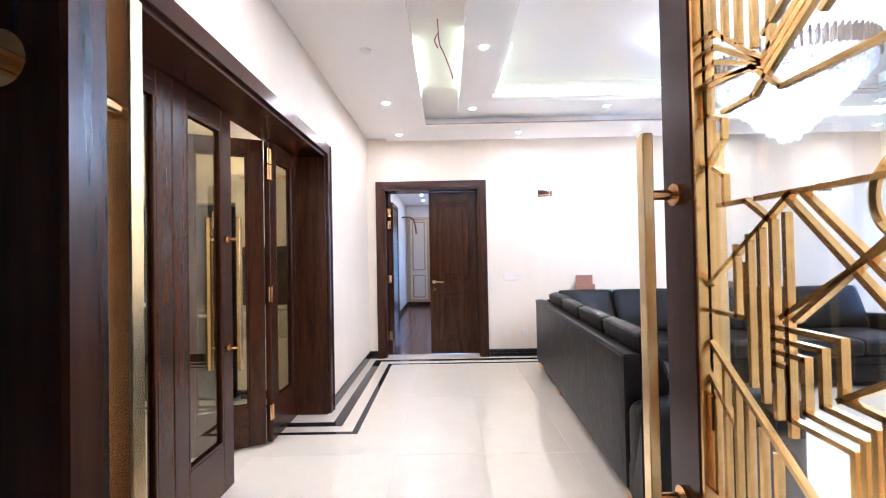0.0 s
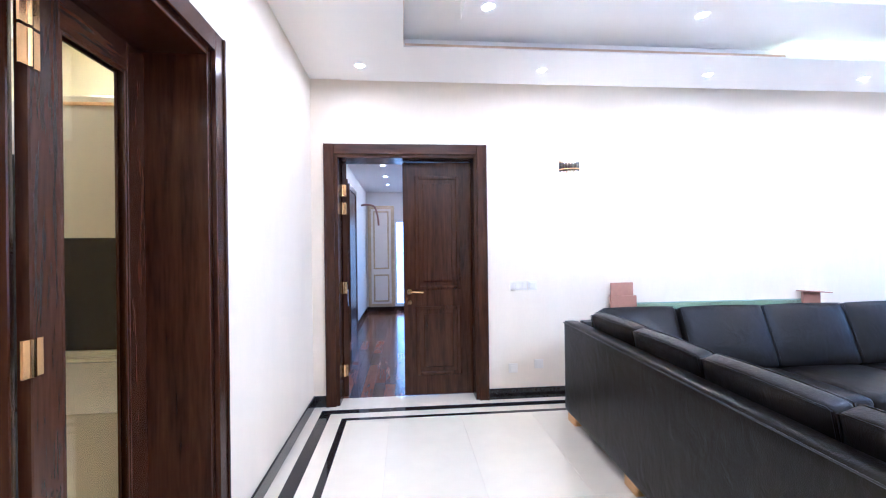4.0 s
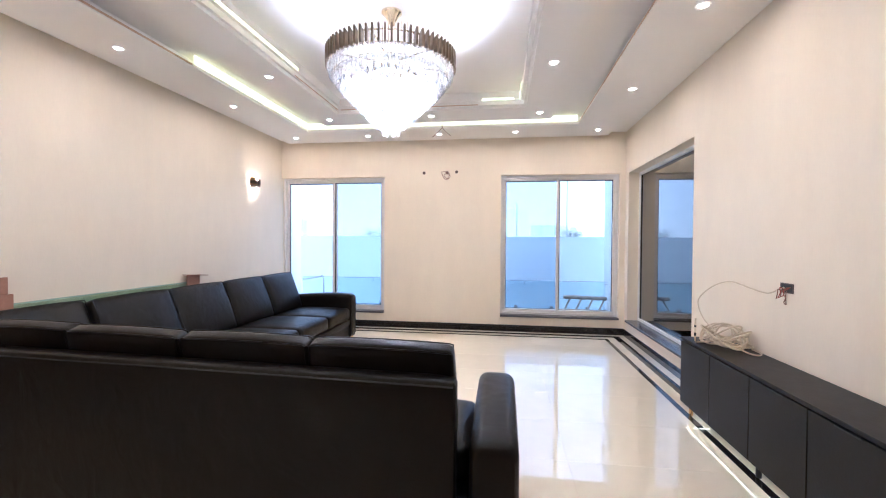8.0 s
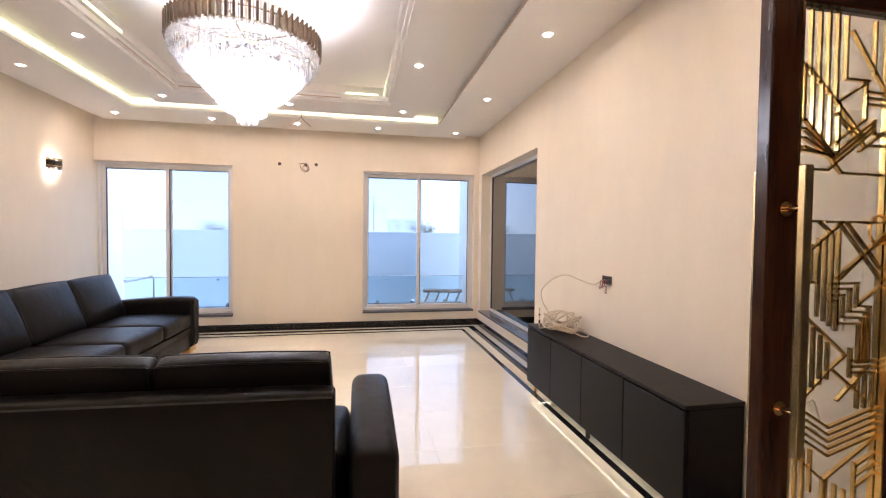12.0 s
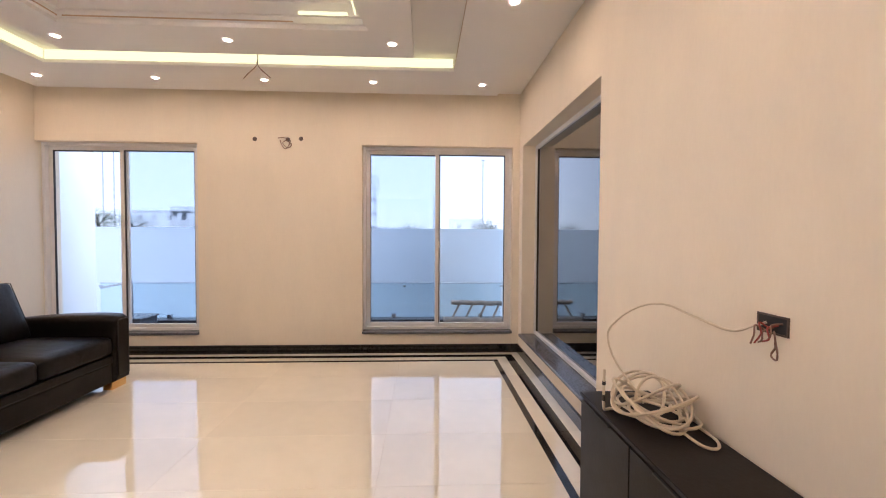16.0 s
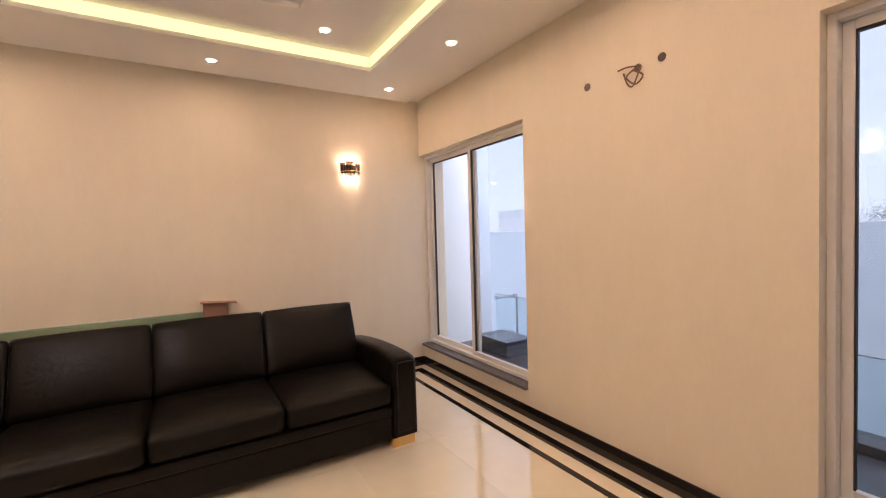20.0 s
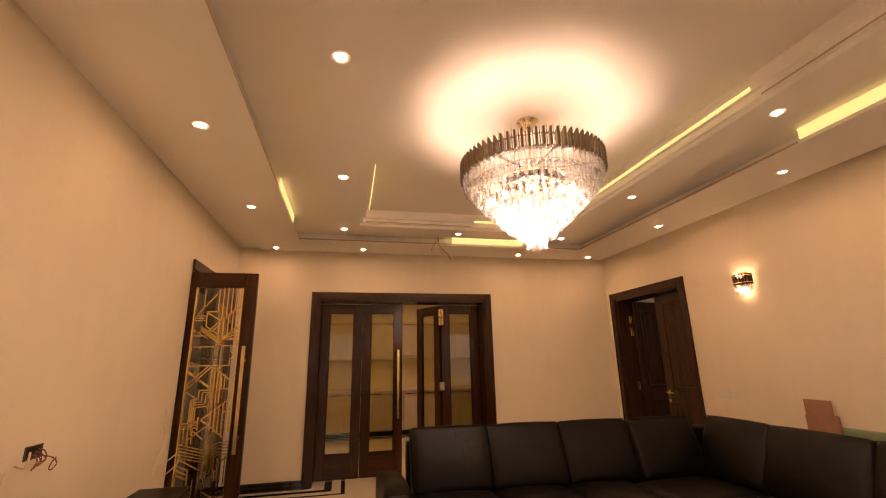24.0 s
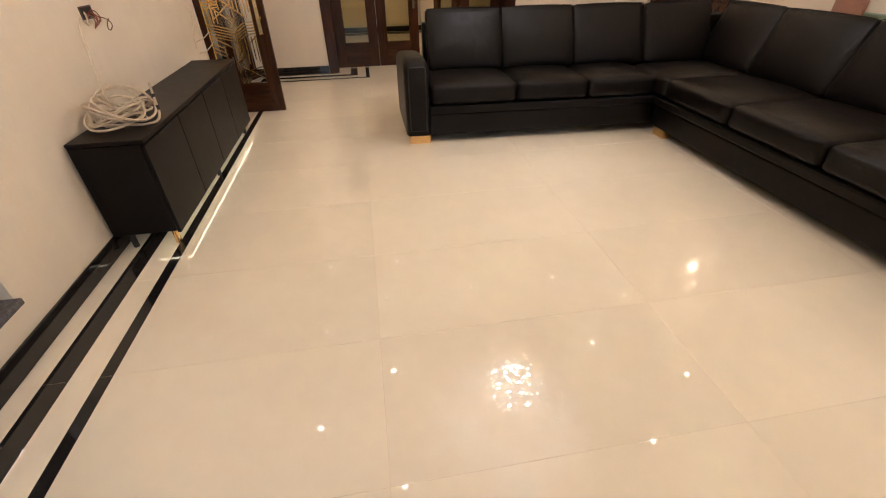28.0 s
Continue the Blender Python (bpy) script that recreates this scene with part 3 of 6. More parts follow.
def pull_handle(parent, x, y, z0, z1, side, local=True, off=0.075):
    """Long square brass pull on two stand-offs, along local y side."""
    h = part("handle", B(x - 0.016, x + 0.016, y + side * off - 0.011, y + side * off + 0.011, z0, z1, bev=0.002), M_PULL, parent, "long polished brass pull handle", local=local)
    for z in (z0 + 0.13, z1 - 0.13):
        bm = bmesh.new()
        cyl(bm, (x, y + side * 0.0, z), (x, y + side * (off - 0.009), z), 0.011)
        cyl(bm, (x, y, z), (x, y + side * 0.01, z), 0.024, n=18)
        part("standoff", bm, M_BRASS, h, local=local, smooth=True)


def hinge(parent, x, y, z, label="brass hinge"):
    bm = bmesh.new()
    cyl(bm, (x, y, z - 0.055), (x, y, z + 0.055), 0.011)
    bx(bm, x - 0.002, x + 0.034, y - 0.004, y + 0.004, z - 0.055, z + 0.055)
    bx(bm, x - 0.034, x + 0.002, y - 0.004, y + 0.004, z - 0.055, z + 0.055)
    part("hinge", bm, M_BRASS, parent, label, local=True)


def glazed_leaf(name, at, rz, width, height, label, handle=0, stile=0.112):
    """Leaf with one tall pane; local x along the leaf from its hinge, y through it."""
    lf = thing(name, at, label, "door", group="kitchen folding doors", kind="structure", rz=rz)
    t = 0.022
    part("stile", B(0, stile, -t, t, 0.012, height, bev=0.004), M_WOOD, lf, local=True)
    part("stile", B(width - stile, width, -t, t, 0.012, height, bev=0.004), M_WOOD, lf, local=True)
    part("rail", B(stile, width - stile, -t, t, 0.012, 0.30, bev=0.004), M_WOODY, lf, local=True)
    part("rail", B(stile, width - stile, -t, t, height - 0.115, height, bev=0.004), M_WOODY, lf, local=True)
    for s in (-1, 1):
        for bb in ((stile, stile + 0.014, 0.30, height - 0.115), (width - stile - 0.014, width - stile, 0.30, height - 0.115)):
            part("bead", B(bb[0], bb[1], s * 0.016 - 0.006, s * 0.016 + 0.006, bb[2], bb[3], bev=0.003), M_WOOD, lf, local=True)
        for zz in (0.30, height - 0.129):
            part("bead", B(stile + 0.014, width - stile - 0.014, s * 0.016 - 0.006, s * 0.016 + 0.006, zz, zz + 0.014, bev=0.003), M_WOODY, lf, local=True)
    pane = part("pane", B(stile, width - stile, -0.003, 0.003, 0.30, height - 0.115), M_DOORGLASS, lf, local=True)
    pane.visible_shadow = False
    if handle:
        for s in (-1, 1):
            pull_handle(lf, width - 0.065, s * t, 0.71, 1.61, s, off=0.056 if s > 0 else 0.075)
    return lf


kit = thing("door_1", (W, (KY0 + KY1) / 2, 0), "dark wooden frame of the kitchen folding doors", "door frame", kind="structure")
casing(kit, "x", W, KY0, KY1, KTOP, WT)
KX = -0.275
lw = (KY1 - KY0 - 0.07) / 4
ky = KY0 + 0.035
glazed_leaf("door_leaf", (KX, ky, 0), 90, lw - 0.004, KTOP - 0.045, "closed dark wooden glazed folding leaf beside the jamb")
glazed_leaf("door_leaf", (KX, ky + lw, 0), 90, lw - 0.004, KTOP - 0.045, "closed dark glazed folding leaf with brass pull handle", handle=1)
glazed_leaf("door_leaf", (KX - 0.02, ky + 3 * lw - 0.012, 0), 206, lw - 0.004, KTOP - 0.045, "dark glazed folding leaf swung open into the kitchen")
leaf4 = glazed_leaf("door_leaf", (KX, ky + 3 * lw, 0), 90, lw - 0.004, KTOP - 0.045, "closed dark glazed folding leaf with brass hinges")
for z in (0.24, 1.10, 2.00, 2.12):
    hinge(leaf4, -0.004, 0.026 * -1, z)


# corridor door
dr = thing("door_2", ((DX0 + DX1) / 2, N, 0), "dark stained wooden frame of the corridor double door", "door frame", kind="structure")
casing(dr, "y", N, DX0, DX1, DTOP, WT, toward=-1)


def panel_leaf(name, at, rz, width, height, label, mat, mould, handle=True):
    lf = thing(name, at, label, "door", kind="structure", rz=rz)
    t = 0.021
    part("slab", B(0, width, -t, t, 0.01, height, bev=0.003), mat, lf, local=True)
    m = 0.115
    for z0, z1 in ((0.20, 0.86), (1.02, height - 0.13)):
        for s in (-1, 1):
            y0, y1 = sorted((s * t, s * (t + 0.017)))
            for bb in ((m, m + 0.035, z0, z1), (width - m - 0.035, width - m, z0, z1)):
                part("moulding", B(bb[0], bb[1], y0, y1, bb[2], bb[3], bev=0.005), mould, lf, local=True)
            for zz in (z0, z1 - 0.035):
                part("moulding", B(m + 0.035, width - m - 0.035, y0, y1, zz, zz + 0.035, bev=0.005), mould, lf, local=True)
            y0, y1 = sorted((s * t, s * (t + 0.011)))
            part("panel", B(m + 0.075, width - m - 0.075, y0, y1, z0 + 0.075, z1 - 0.075, bev=0.005), mat, lf, local=True)
    if handle:
        for s in (-1, 1):
            bm = bmesh.new()
            x = width - 0.055
            cyl(bm, (x, s * t, 1.0), (x, s * (t + 0.008), 1.0), 0.026, n=20)
            cyl(bm, (x, s * t, 1.0), (x, s * (t + 0.05), 1.0), 0.009)
            tube(bm, [(x, s * (t + 0.05), 1.0), (x - 0.03, s * (t + 0.054), 1.002), (x - 0.13, s * (t + 0.05), 0.996)], 0.009, 8)
            part("lever", bm, M_BRASS, lf, "brass lever handle", local=True, smooth=True)
            bm = bmesh.new()
            cyl(bm, (x, s * t, 0.90), (x, s * (t + 0.014), 0.90), 0.022, n=20)
            part("escutcheon", bm, M_BRASS, lf, "brass key plate", local=True, smooth=True)
    return lf


DY = N + 0.20
panel_leaf("door_leaf", (DX1 - 0.0355, DY, 0), 180, 0.657, DTOP - 0.04, "closed dark wooden two-panel door leaf with brass lever", M_WOOD, M_WOOD)
panel_leaf("door_leaf", (DX0 + 0.062, DY + 0.03, 0), 99, 0.58, DTOP - 0.04, "dark wooden door leaf swung open into the corridor", M_WOOD, M_WOOD, handle=False)
for z in (0.27, 1.05, 1.80, 1.97):
    bm = bmesh.new()
    cyl(bm, (DX0 + 0.048, DY - 0.02, z - 0.055), (DX0 + 0.048, DY - 0.02, z + 0.055), 0.012)
    bx(bm, DX0 + 0.02, DX0 + 0.085, DY - 0.02, DY - 0.014, z - 0.055, z + 0.055)
    part("hinge", bm, M_BRASS, dr, "brass hinge")

# entrance frame and its two gilded grille leaves
ent = thing("door_3", ((GX0 + GX1) / 2, S, 0), "dark wooden frame of the entrance double door", "door frame", kind="structure")
casing(ent, "y", S, GX0, GX1, GTOP, WT, toward=1, last=False)


def grille_lines():
    """Art-deco line work: u from the free stile, v down, both 0 to 1."""
    L = []

    def seg(*p):
        q = [((x - 250) / 225, (y - 20) / 1541) for x, y in p]
        for a, b in zip(q, q[1:]):
            L.append((*a, *b))

    for k in range(5):                                   # fluted bundle at the top
        x = 264 + 20 * k
        seg((x, 20), (x, 180 + 22 * k))
        seg((x + 8, 176 + 24 * k), (x + 8, 330 + 20 * k))
    seg((250, 160), (290, 195), (352, 278), (412, 366))
    for k in range(4):                                   # chevrons under the bundle
        seg((250, 322 + 26 * k), (276, 326 + 24 * k), (342, 415 + 3 * k))
    seg((365, 35), (365, 205), (420, 205))               # upper panel
    seg((378, 72), (466, 240))
    seg((432, 40), (432, 186))
    seg((414, 205), (414, 312), (345, 382))
    seg((345, 272), (412, 212))
    for k in range(3):
        seg((414, 235 + 17 * k), (475, 238 + 17 * k))
        seg((345, 412 + 14 * k), (436, 312 + 14 * k))
    seg((436, 312), (436, 350), (475, 352))
    seg((345, 300), (415, 385), (475, 384))
    seg((404, 400), (475, 330))
    seg((250, 404), (330, 416), (346, 440), (362, 464), (475, 466))
    seg((262, 412), (262, 452), (286, 470), (286, 500), (260, 530), (286, 556), (286, 600))
    seg((286, 458), (330, 458), (346, 440))
    seg((276, 600), (316, 600), (346, 632))              # under the clear field
    seg((330, 600), (475, 600))
    seg((256, 726), (346, 626), (370, 600))
    for k in range(2):
        seg((364 + 18 * k, 604), (466, 762 - 30 * k))
        seg((356 + 14 * k, 758), (474, 642 - 14 * k))
    for k in range(4):
        seg((318 + 15 * k, 650 - 8 * k), (318 + 15 * k, 862 + 14 * k))
    seg((300, 664), (300, 768))
    seg((256, 768), (314, 768), (314, 690))
    for k in range(4):                                   # nested steps
        d = 16 * k
        seg((346, 772 + d), (410 - d, 772 + d), (410 - d, 836 + d), (442 - d / 2, 840 + d), (442 - d / 2, 1000))
    seg((466, 782), (408, 838))
    seg((256, 820), (388, 976), (346, 1020), (286, 1098))
    seg((250, 868), (292, 932))
    for k in range(5):                                   # long falling flutes
        seg((278 + 17 * k, 852 + 22 * k), (278 + 17 * k, 1096 - 14 * k))
    seg((246, 905), (263, 905), (263, 1058), (246, 1058))
    seg((240, 968), (252, 968), (252, 1110))
    seg((360, 1018), (442, 1112))
    seg((446, 1010), (372, 1104))
    seg((400, 958), (400, 1040))
    for k in range(3):
        seg((400, 992 + 17 * k), (468, 996 + 17 * k))
        seg((420 + 18 * k, 1036), (420 + 18 * k, 1130))
    for k in range(5):                                   # lower chevrons and flutes
        seg((236, 1126 + 20 * k), (300, 1132 + 20 * k), (352, 1180 + 20 * k), (475, 1130 + 20 * k))
        seg((246 + 17 * k, 1216 + 6 * k), (246 + 17 * k, 1420 - 16 * k))
    seg((240, 1210), (345, 1330), (475, 1215))
    seg((345, 1330), (345, 1450), (250, 1540))
    for k in range(3):
        seg((352 + 22 * k, 1330 + 18 * k), (352 + 22 * k, 1560))
        seg((250, 1440 + 26 * k), (330, 1470 + 26 * k))
        seg((420, 1300 + 30 * k), (475, 1260 + 30 * k))
    seg((420, 1290), (420, 1480), (475, 1545))
    return L


def grille_leaf(at, rz, side, label, w=0.585, inset=0.06, near=0.034, pull=0.71):
    """Leaf with clear glass and a gilded grille; x from the hinge, free stile at the far end."""
    lf = thing("door_leaf", at, label, "door", group="entrance double door", kind="structure", rz=rz)
    h, t = 2.285, 0.024
    a, b, z0, z1 = 0.11, w - 0.115, 0.285, 2.145
    part("stile", B(0, a, -t, t, 0.012, h, bev=0.004), M_WOOD, lf, local=True)
    part("stile", B(b, w, -t, t, 0.012, h, bev=0.004), M_WOOD, lf, local=True)
    part("rail", B(a, b, -t, t, 0.012, z0, bev=0.004), M_WOODY, lf, local=True)
    part("rail", B(a, b, -t, t, z1, h, bev=0.004), M_WOODY, lf, local=True)
    pane = part("pane", B(a, b, -0.003, 0.003, z0, z1), M_GLASS, lf, local=True)
    pane.visible_shadow = False
    for s in (-1, 1):
        for bb in ((a, a + 0.008, z0, z1), (b - 0.008, b, z0, z1)):
            part("gilt_edge", B(bb[0], bb[1], s * 0.012 - 0.009, s * 0.012 + 0.009, bb[2], bb[3]), M_GOLD, lf, local=True)
    bars = []
    for u0, v0, u1, v1 in grille_lines():
        p = Vector((b - u0 * (b - a), 0, z1 - v0 * (z1 - z0)))
        q = Vector((b - u1 * (b - a), 0, z1 - v1 * (z1 - z0)))
        d = q - p
        if d.length < 0.01:
            continue
        bm = bmesh.new()
        m = Matrix.Translation((p + q) / 2) @ Matrix.Rotation(math.atan2(d.x, d.z), 4, "Y") @ Matrix.Diagonal((0.0082, 0.012, d.length + 0.006, 1))
        bmesh.ops.create_cube(bm, size=1, matrix=m)
        part("grille_bar", bm, M_GOLD, lf, local=True)
    bm = bmesh.new()                                    # ring ornament
    n = 28
    c = Vector((a + 0.03, 0, z1 - 0.39 * (z1 - z0)))
    tube(bm, [c + Vector((0.04 * math.cos(2 * math.pi * k / n), 0, 0.05 * math.sin(2 * math.pi * k / n))) for k in range(n + 1)], 0.006, 6)
    part("grille_ring", bm, M_GOLD, lf, local=True)
    for s in (-1, 1):
        pull_handle(lf, w - inset, s * t, pull, pull + 0.9, s, off=0.068 if s == side else near)
    for z in (0.25, 1.1, 2.0):
        hinge(lf, -0.006, -side * 0.024, z)
    return lf


grille_leaf((GX1 - 0.055, S - 0.06, 0), 90, 1, "open dark wooden door leaf with gilded art-deco grille over glass", w=0.63)
grille_leaf((GX0 + 0.038, S - 0.03, 0), 0, -1, "closed dark wooden door leaf with gilded grille over glass", w=0.602, inset=0.046, near=0.075, pull=0.755)
solo("trim", B(GX1 + 0.001, GX1 + 0.016, S + 0.0005, S + 0.006, 0.1, GTOP + 0.02, bev=0.001), M_PLASTIC, "white plaster corner strip beside the entrance", "trim", kind="structure")


# ---- rooms beyond the openings ----
def shell(name, x0, x1, y0, y1, z1, mat, skip, fmat, flabel):
    """Plain walls, ceiling and floor of a side room; skip names the sides left open."""
    t = 0.12
    if "w" not in skip:
        solo("wall_" + name + "_west", B(x0 - t, x0, y0, y1, 0, z1), mat, "plain painted wall", "wall", kind="structure")
    if "e" not in skip:
        solo("wall_" + name + "_east", B(x1, x1 + t, y0, y1, 0, z1), mat, "plain painted wall", "wall", kind="structure")
    if "s" not in skip:
        solo("wall_" + name + "_south", B(x0 - t, x1 + t, y0 - t, y0, 0, z1), mat, "plain painted wall", "wall", kind="structure")
    if "n" not in skip:
        solo("wall_" + name + "_north", B(x0 - t, x1 + t, y1, y1 + t, 0, z1), mat, "plain painted wall", "wall", kind="structure")
    solo("ceiling_" + name, B(x0 - t, x1 + t, y0 - t, y1 + t, z1, z1 + 0.1), M_CEIL, "plain white ceiling", "ceiling", kind="structure")
    if fmat:
        return solo("floor_" + name, B(x0 - t, x1 + t, y0 - t, y1 + t, -0.2, -0.004), fmat, flabel, "floor", kind="structure")


def downlight(x, y, z, label="round recessed ceiling downlight, switched on", group="ceiling downlights", r=0.030, lit=True):
    d = thing("downlight", (x, y, z), label, "ceiling light", group=group)
    bm = bmesh.new()
    spin(bm, [(r, 0.0), (r + 0.012, -0.006), (r + 0.014, -0.002), (r + 0.014, 0.001), (r, 0.001)], 24)
    part("trim_ring", bm, M_PLASTIC, d, local=True, smooth=True)
    bm = bmesh.new()
    spin(bm, [(r, 0.0005), (r, -0.004), (r * 0.27, -0.005)], 24)
    part("diffuser", bm, G_RIM if lit else M_PLASTIC, d, "glowing diffuser" if lit else "white diffuser", local=True)
    bm = bmesh.new()
    spin(bm, [(r * 0.27, -0.0048), (r * 0.255, -0.0056), (r * 0.02, -0.006)], 20)
    part("lens", bm, G_DOWN if lit else M_PLASTIC, d, "bright lamp core" if lit else "unlit lamp core", local=True)
    return d


first = downlight(0.50, 5.515, RING)
spots = [(x, 5.515) for x in (1.955, 3.39, 4.835, 6.295)] + [(x, 1.27) for x in (0.45, 1.90, 3.32, 4.80, 6.31)]
spots += [(6.30, v) for v in (2.35, 3.40, 4.43)] + [(0.495, v) for v in (2.33, 4.44)]
spots += [(u, v) for v in (2.10, 4.65) for u in (1.345, 2.70, 4.08, 5.455)] + [(1.345, 3.37), (5.455, 3.37)]
for u, v in spots:
    copy_thing(first, pose(u, v, RING))
downlight(0.495, 3.385, RING, "round recessed ceiling downlight, switched off", lit=False)

# kitchen
shell("kitchen", -4.0, -WT, 0.9, 5.05, 2.75, M_KITWALL, "e", None, "")
solo("floor_kitchen", B(-4.1, -WT, 0.8, 5.1, -0.2, -0.004), M_TILE, "cream polished kitchen floor", "floor", kind="structure")
for u, v in [(-1.0 - 1.6 * i, 1.35 + 0.82 * j) for i in range(2) for j in range(5)]:
    copy_thing(first, pose(u, v, 2.75))


def base_unit(name, x0, x1, y0, y1, z0, z1, face, label, mat=M_CREAM, doors=1, handle=True):
    c = thing(name, ((x0 + x1) / 2, (y0 + y1) / 2, z0), label, "cabinet", group="kitchen cabinets")
    part("body", B(x0, x1, y0, y1, z0, z1, bev=0.003), mat, c)
    n = doors
    for k in range(n):
        if face == "e":
            a, b = y0 + (y1 - y0) * k / n, y0 + (y1 - y0) * (k + 1) / n
            d = part("door", B(x1, x1 + 0.02, a + 0.004, b - 0.004, z0 + 0.01, z1 - 0.01, bev=0.004), mat, c)
            part("handle", B(x1 + 0.02, x1 + 0.035, a + 0.05, b - 0.05, z1 - 0.06, z1 - 0.045), M_BRASS, d)
        else:
            a, b = x0 + (x1 - x0) * k / n, x0 + (x1 - x0) * (k + 1) / n
            d = part("door", B(a + 0.004, b - 0.004, y0 - 0.02, y0, z0 + 0.01, z1 - 0.01, bev=0.004), mat, c)
            part("handle", B(a + 0.05, b - 0.05, y0 - 0.035, y0 - 0.02, z1 - 0.06, z1 - 0.045), M_BRASS, d)
    return c


for k in range(5):
    y = 0.95 + 0.8 * k
    base_unit("base_cabinet", -4.0, -3.42, y, y + 0.79, 0.1, 0.86, "e", "cream lacquered kitchen base cabinet", doors=2)
    base_unit("wall_cabinet", -4.0, -3.68, y, y + 0.79, 1.5, 2.3, "e", "cream lacquered kitchen wall cabinet", doors=2)
solo("plinth", B(-4.0, -3.48, 0.95, 4.94, 0, 0.1), M_BLACK, "black plinth under the kitchen cabinets", "plinth", kind="structure")
solo("worktop", B(-4.0, -3.38, 0.92, 4.97, 0.86, 0.90, bev=0.004), M_TILE, "pale stone kitchen worktop", "worktop")
FX0, FX1, FY = -1.92, -1.02, 4.38
fr = thing("fridge", ((FX0 + FX1) / 2, 4.72, 0), "tall black glass-fronted fridge with stickers and steel trims", "fridge")
part("body", B(FX0, FX1, FY + 0.045, 5.04, 0.02, 1.885, bev=0.006), M_APPL, fr)
FM = -1.128
for a, b, z0, z1 in ((FX0, FM - 0.008, 0.66, 1.885), (FM + 0.008, FX1, 0.66, 1.885), (FX0, FM - 0.008, 0.06, 0.648), (FM + 0.008, FX1, 0.06, 0.648)):
    part("door", B(a, b, FY, FY + 0.042, z0, z1, bev=0.005), M_APPL, fr)
for z0, z1 in ((0.50, 0.645), (0.86, 1.05), (1.42, 1.66)):
    part("trim", B(FM - 0.004, FM + 0.004, FY + 0.002, FY + 0.02, z0, z1), M_CHROME, fr, "thin steel edge strip")
lb = part("sticker", B(-1.32, -1.06, FY - 0.003, FY - 0.001, 0.82, 0.93), M_STICKER, fr, "black sticker with a white border and white lettering")
for bb in ((-1.32, -1.06, 0.925, 0.93), (-1.32, -1.06, 0.82, 0.845), (-1.32, -1.315, 0.845, 0.925), (-1.065, -1.06, 0.845, 0.925)):
    part("sticker_border", B(bb[0], bb[1], FY - 0.005, FY - 0.0031, bb[2], bb[3]), M_PLASTIC, lb)
for k in range(4):
    part("pictogram", B(-1.30 + 0.062 * k, -1.266 + 0.062 * k, FY - 0.005, FY - 0.0031, 0.87, 0.905), M_CHROME, lb)
st = part("sticker", B(-1.17, -1.062, FY - 0.003, FY - 0.001, 1.668, 1.825), M_PLASTIC, fr, "white sticker with dark numerals")
for z in (1.80, 1.785, 1.77):
    part("print_line", B(-1.155, -1.085, FY - 0.005, FY - 0.0031, z, z + 0.006), M_CHROME, st)
part("numeral", letters("10", -1.155, FY - 0.0045, 1.69, 0.07), M_APPL, st, "printed number")
for x, z in ((-1.36, 1.14), (-1.36, 0.98), (-1.09, 1.14)):
    part("badge", B(x - 0.02, x + 0.02, FY - 0.003, FY - 0.001, z, z + 0.026), M_CHROME, fr)
st = part("sticker", B(-1.86, -1.60, FY - 0.003, FY - 0.001, 0.93, 1.12), M_STICKER, fr, "black sticker with white lettering")
for k, w in enumerate(("LARGE", "REFRIG", "FOR YO")):
    part("lettering", letters(w, -1.735, FY - 0.0045, 1.075 - 0.035 * k, 0.03), M_PLASTIC, st)
part("sticker_border", B(-1.86, -1.60, FY - 0.005, FY - 0.0031, 0.93, 0.965), M_PLASTIC, st)
part("foot", B(FX0 + 0.05, FX1 - 0.05, 4.5, 5.0, 0.0, 0.02), M_BLACK, fr)
pn = thing("end_panel", (-2.2, 4.75, 0), "tall pale lacquered end panel beside the fridge", "cabinet")
part("panel", B(-2.30, -1.96, 4.60, 5.04, 0.0, 2.22, bev=0.004), M_CREAM, pn)
part("bridge", B(-1.958, -1.00, 4.60, 5.04, 1.93, 2.22, bev=0.004), M_CREAM, pn, "cream cupboard over the fridge")
kd = thing("door_5", (-2.9, 5.0, 0), "dark wooden door at the far end of the kitchen", "door", kind="structure")
part("slab", B(-3.2, -2.45, 5.0, 5.045, 0, 2.2, bev=0.003), M_WOOD, kd)
part("architrave", B(-3.29, -3.202, 4.985, 5.045, 0, 2.29), M_WOOD, kd)
part("architrave", B(-2.448, -2.36, 4.985, 5.045, 0, 2.29), M_WOOD, kd)
part("architrave", B(-3.202, -2.448, 4.985, 5.045, 2.203, 2.29), M_WOODX, kd)
ov = base_unit("oven_tower", -0.98, -0.34, 4.45, 5.04, 0.1, 2.2, "s", "cream oven tower with black built-in oven and warmer", doors=1)
part("oven", B(-0.95, -0.37, 4.425, 4.44, 0.92, 1.48, bev=0.004), M_APPL, ov, "black glass oven")
part("oven_trim", B(-0.95, -0.37, 4.42, 4.427, 0.88, 0.918), M_CHROME, ov, "steel trim")
part("oven", B(-0.95, -0.37, 4.425, 4.44, 0.60, 0.86, bev=0.004), M_CHROME, ov, "steel warming drawer")
solo("plinth", B(-0.98, -0.34, 4.5, 5.04, 0, 0.1), M_BLACK, "black plinth under the oven tower", "plinth", kind="structure")
def kitchen_stripe(*bb):
    solo("floor_stripe", B(*bb, -0.003, 0.001), M_BLACK, "black granite stripe in the kitchen floor", "floor", kind="structure")


for a, b in ((1.15, 1.24), (1.36, 1.40), (4.14, 4.18), (4.26, 4.33)):
    kitchen_stripe(-3.3, -0.3, a, b)
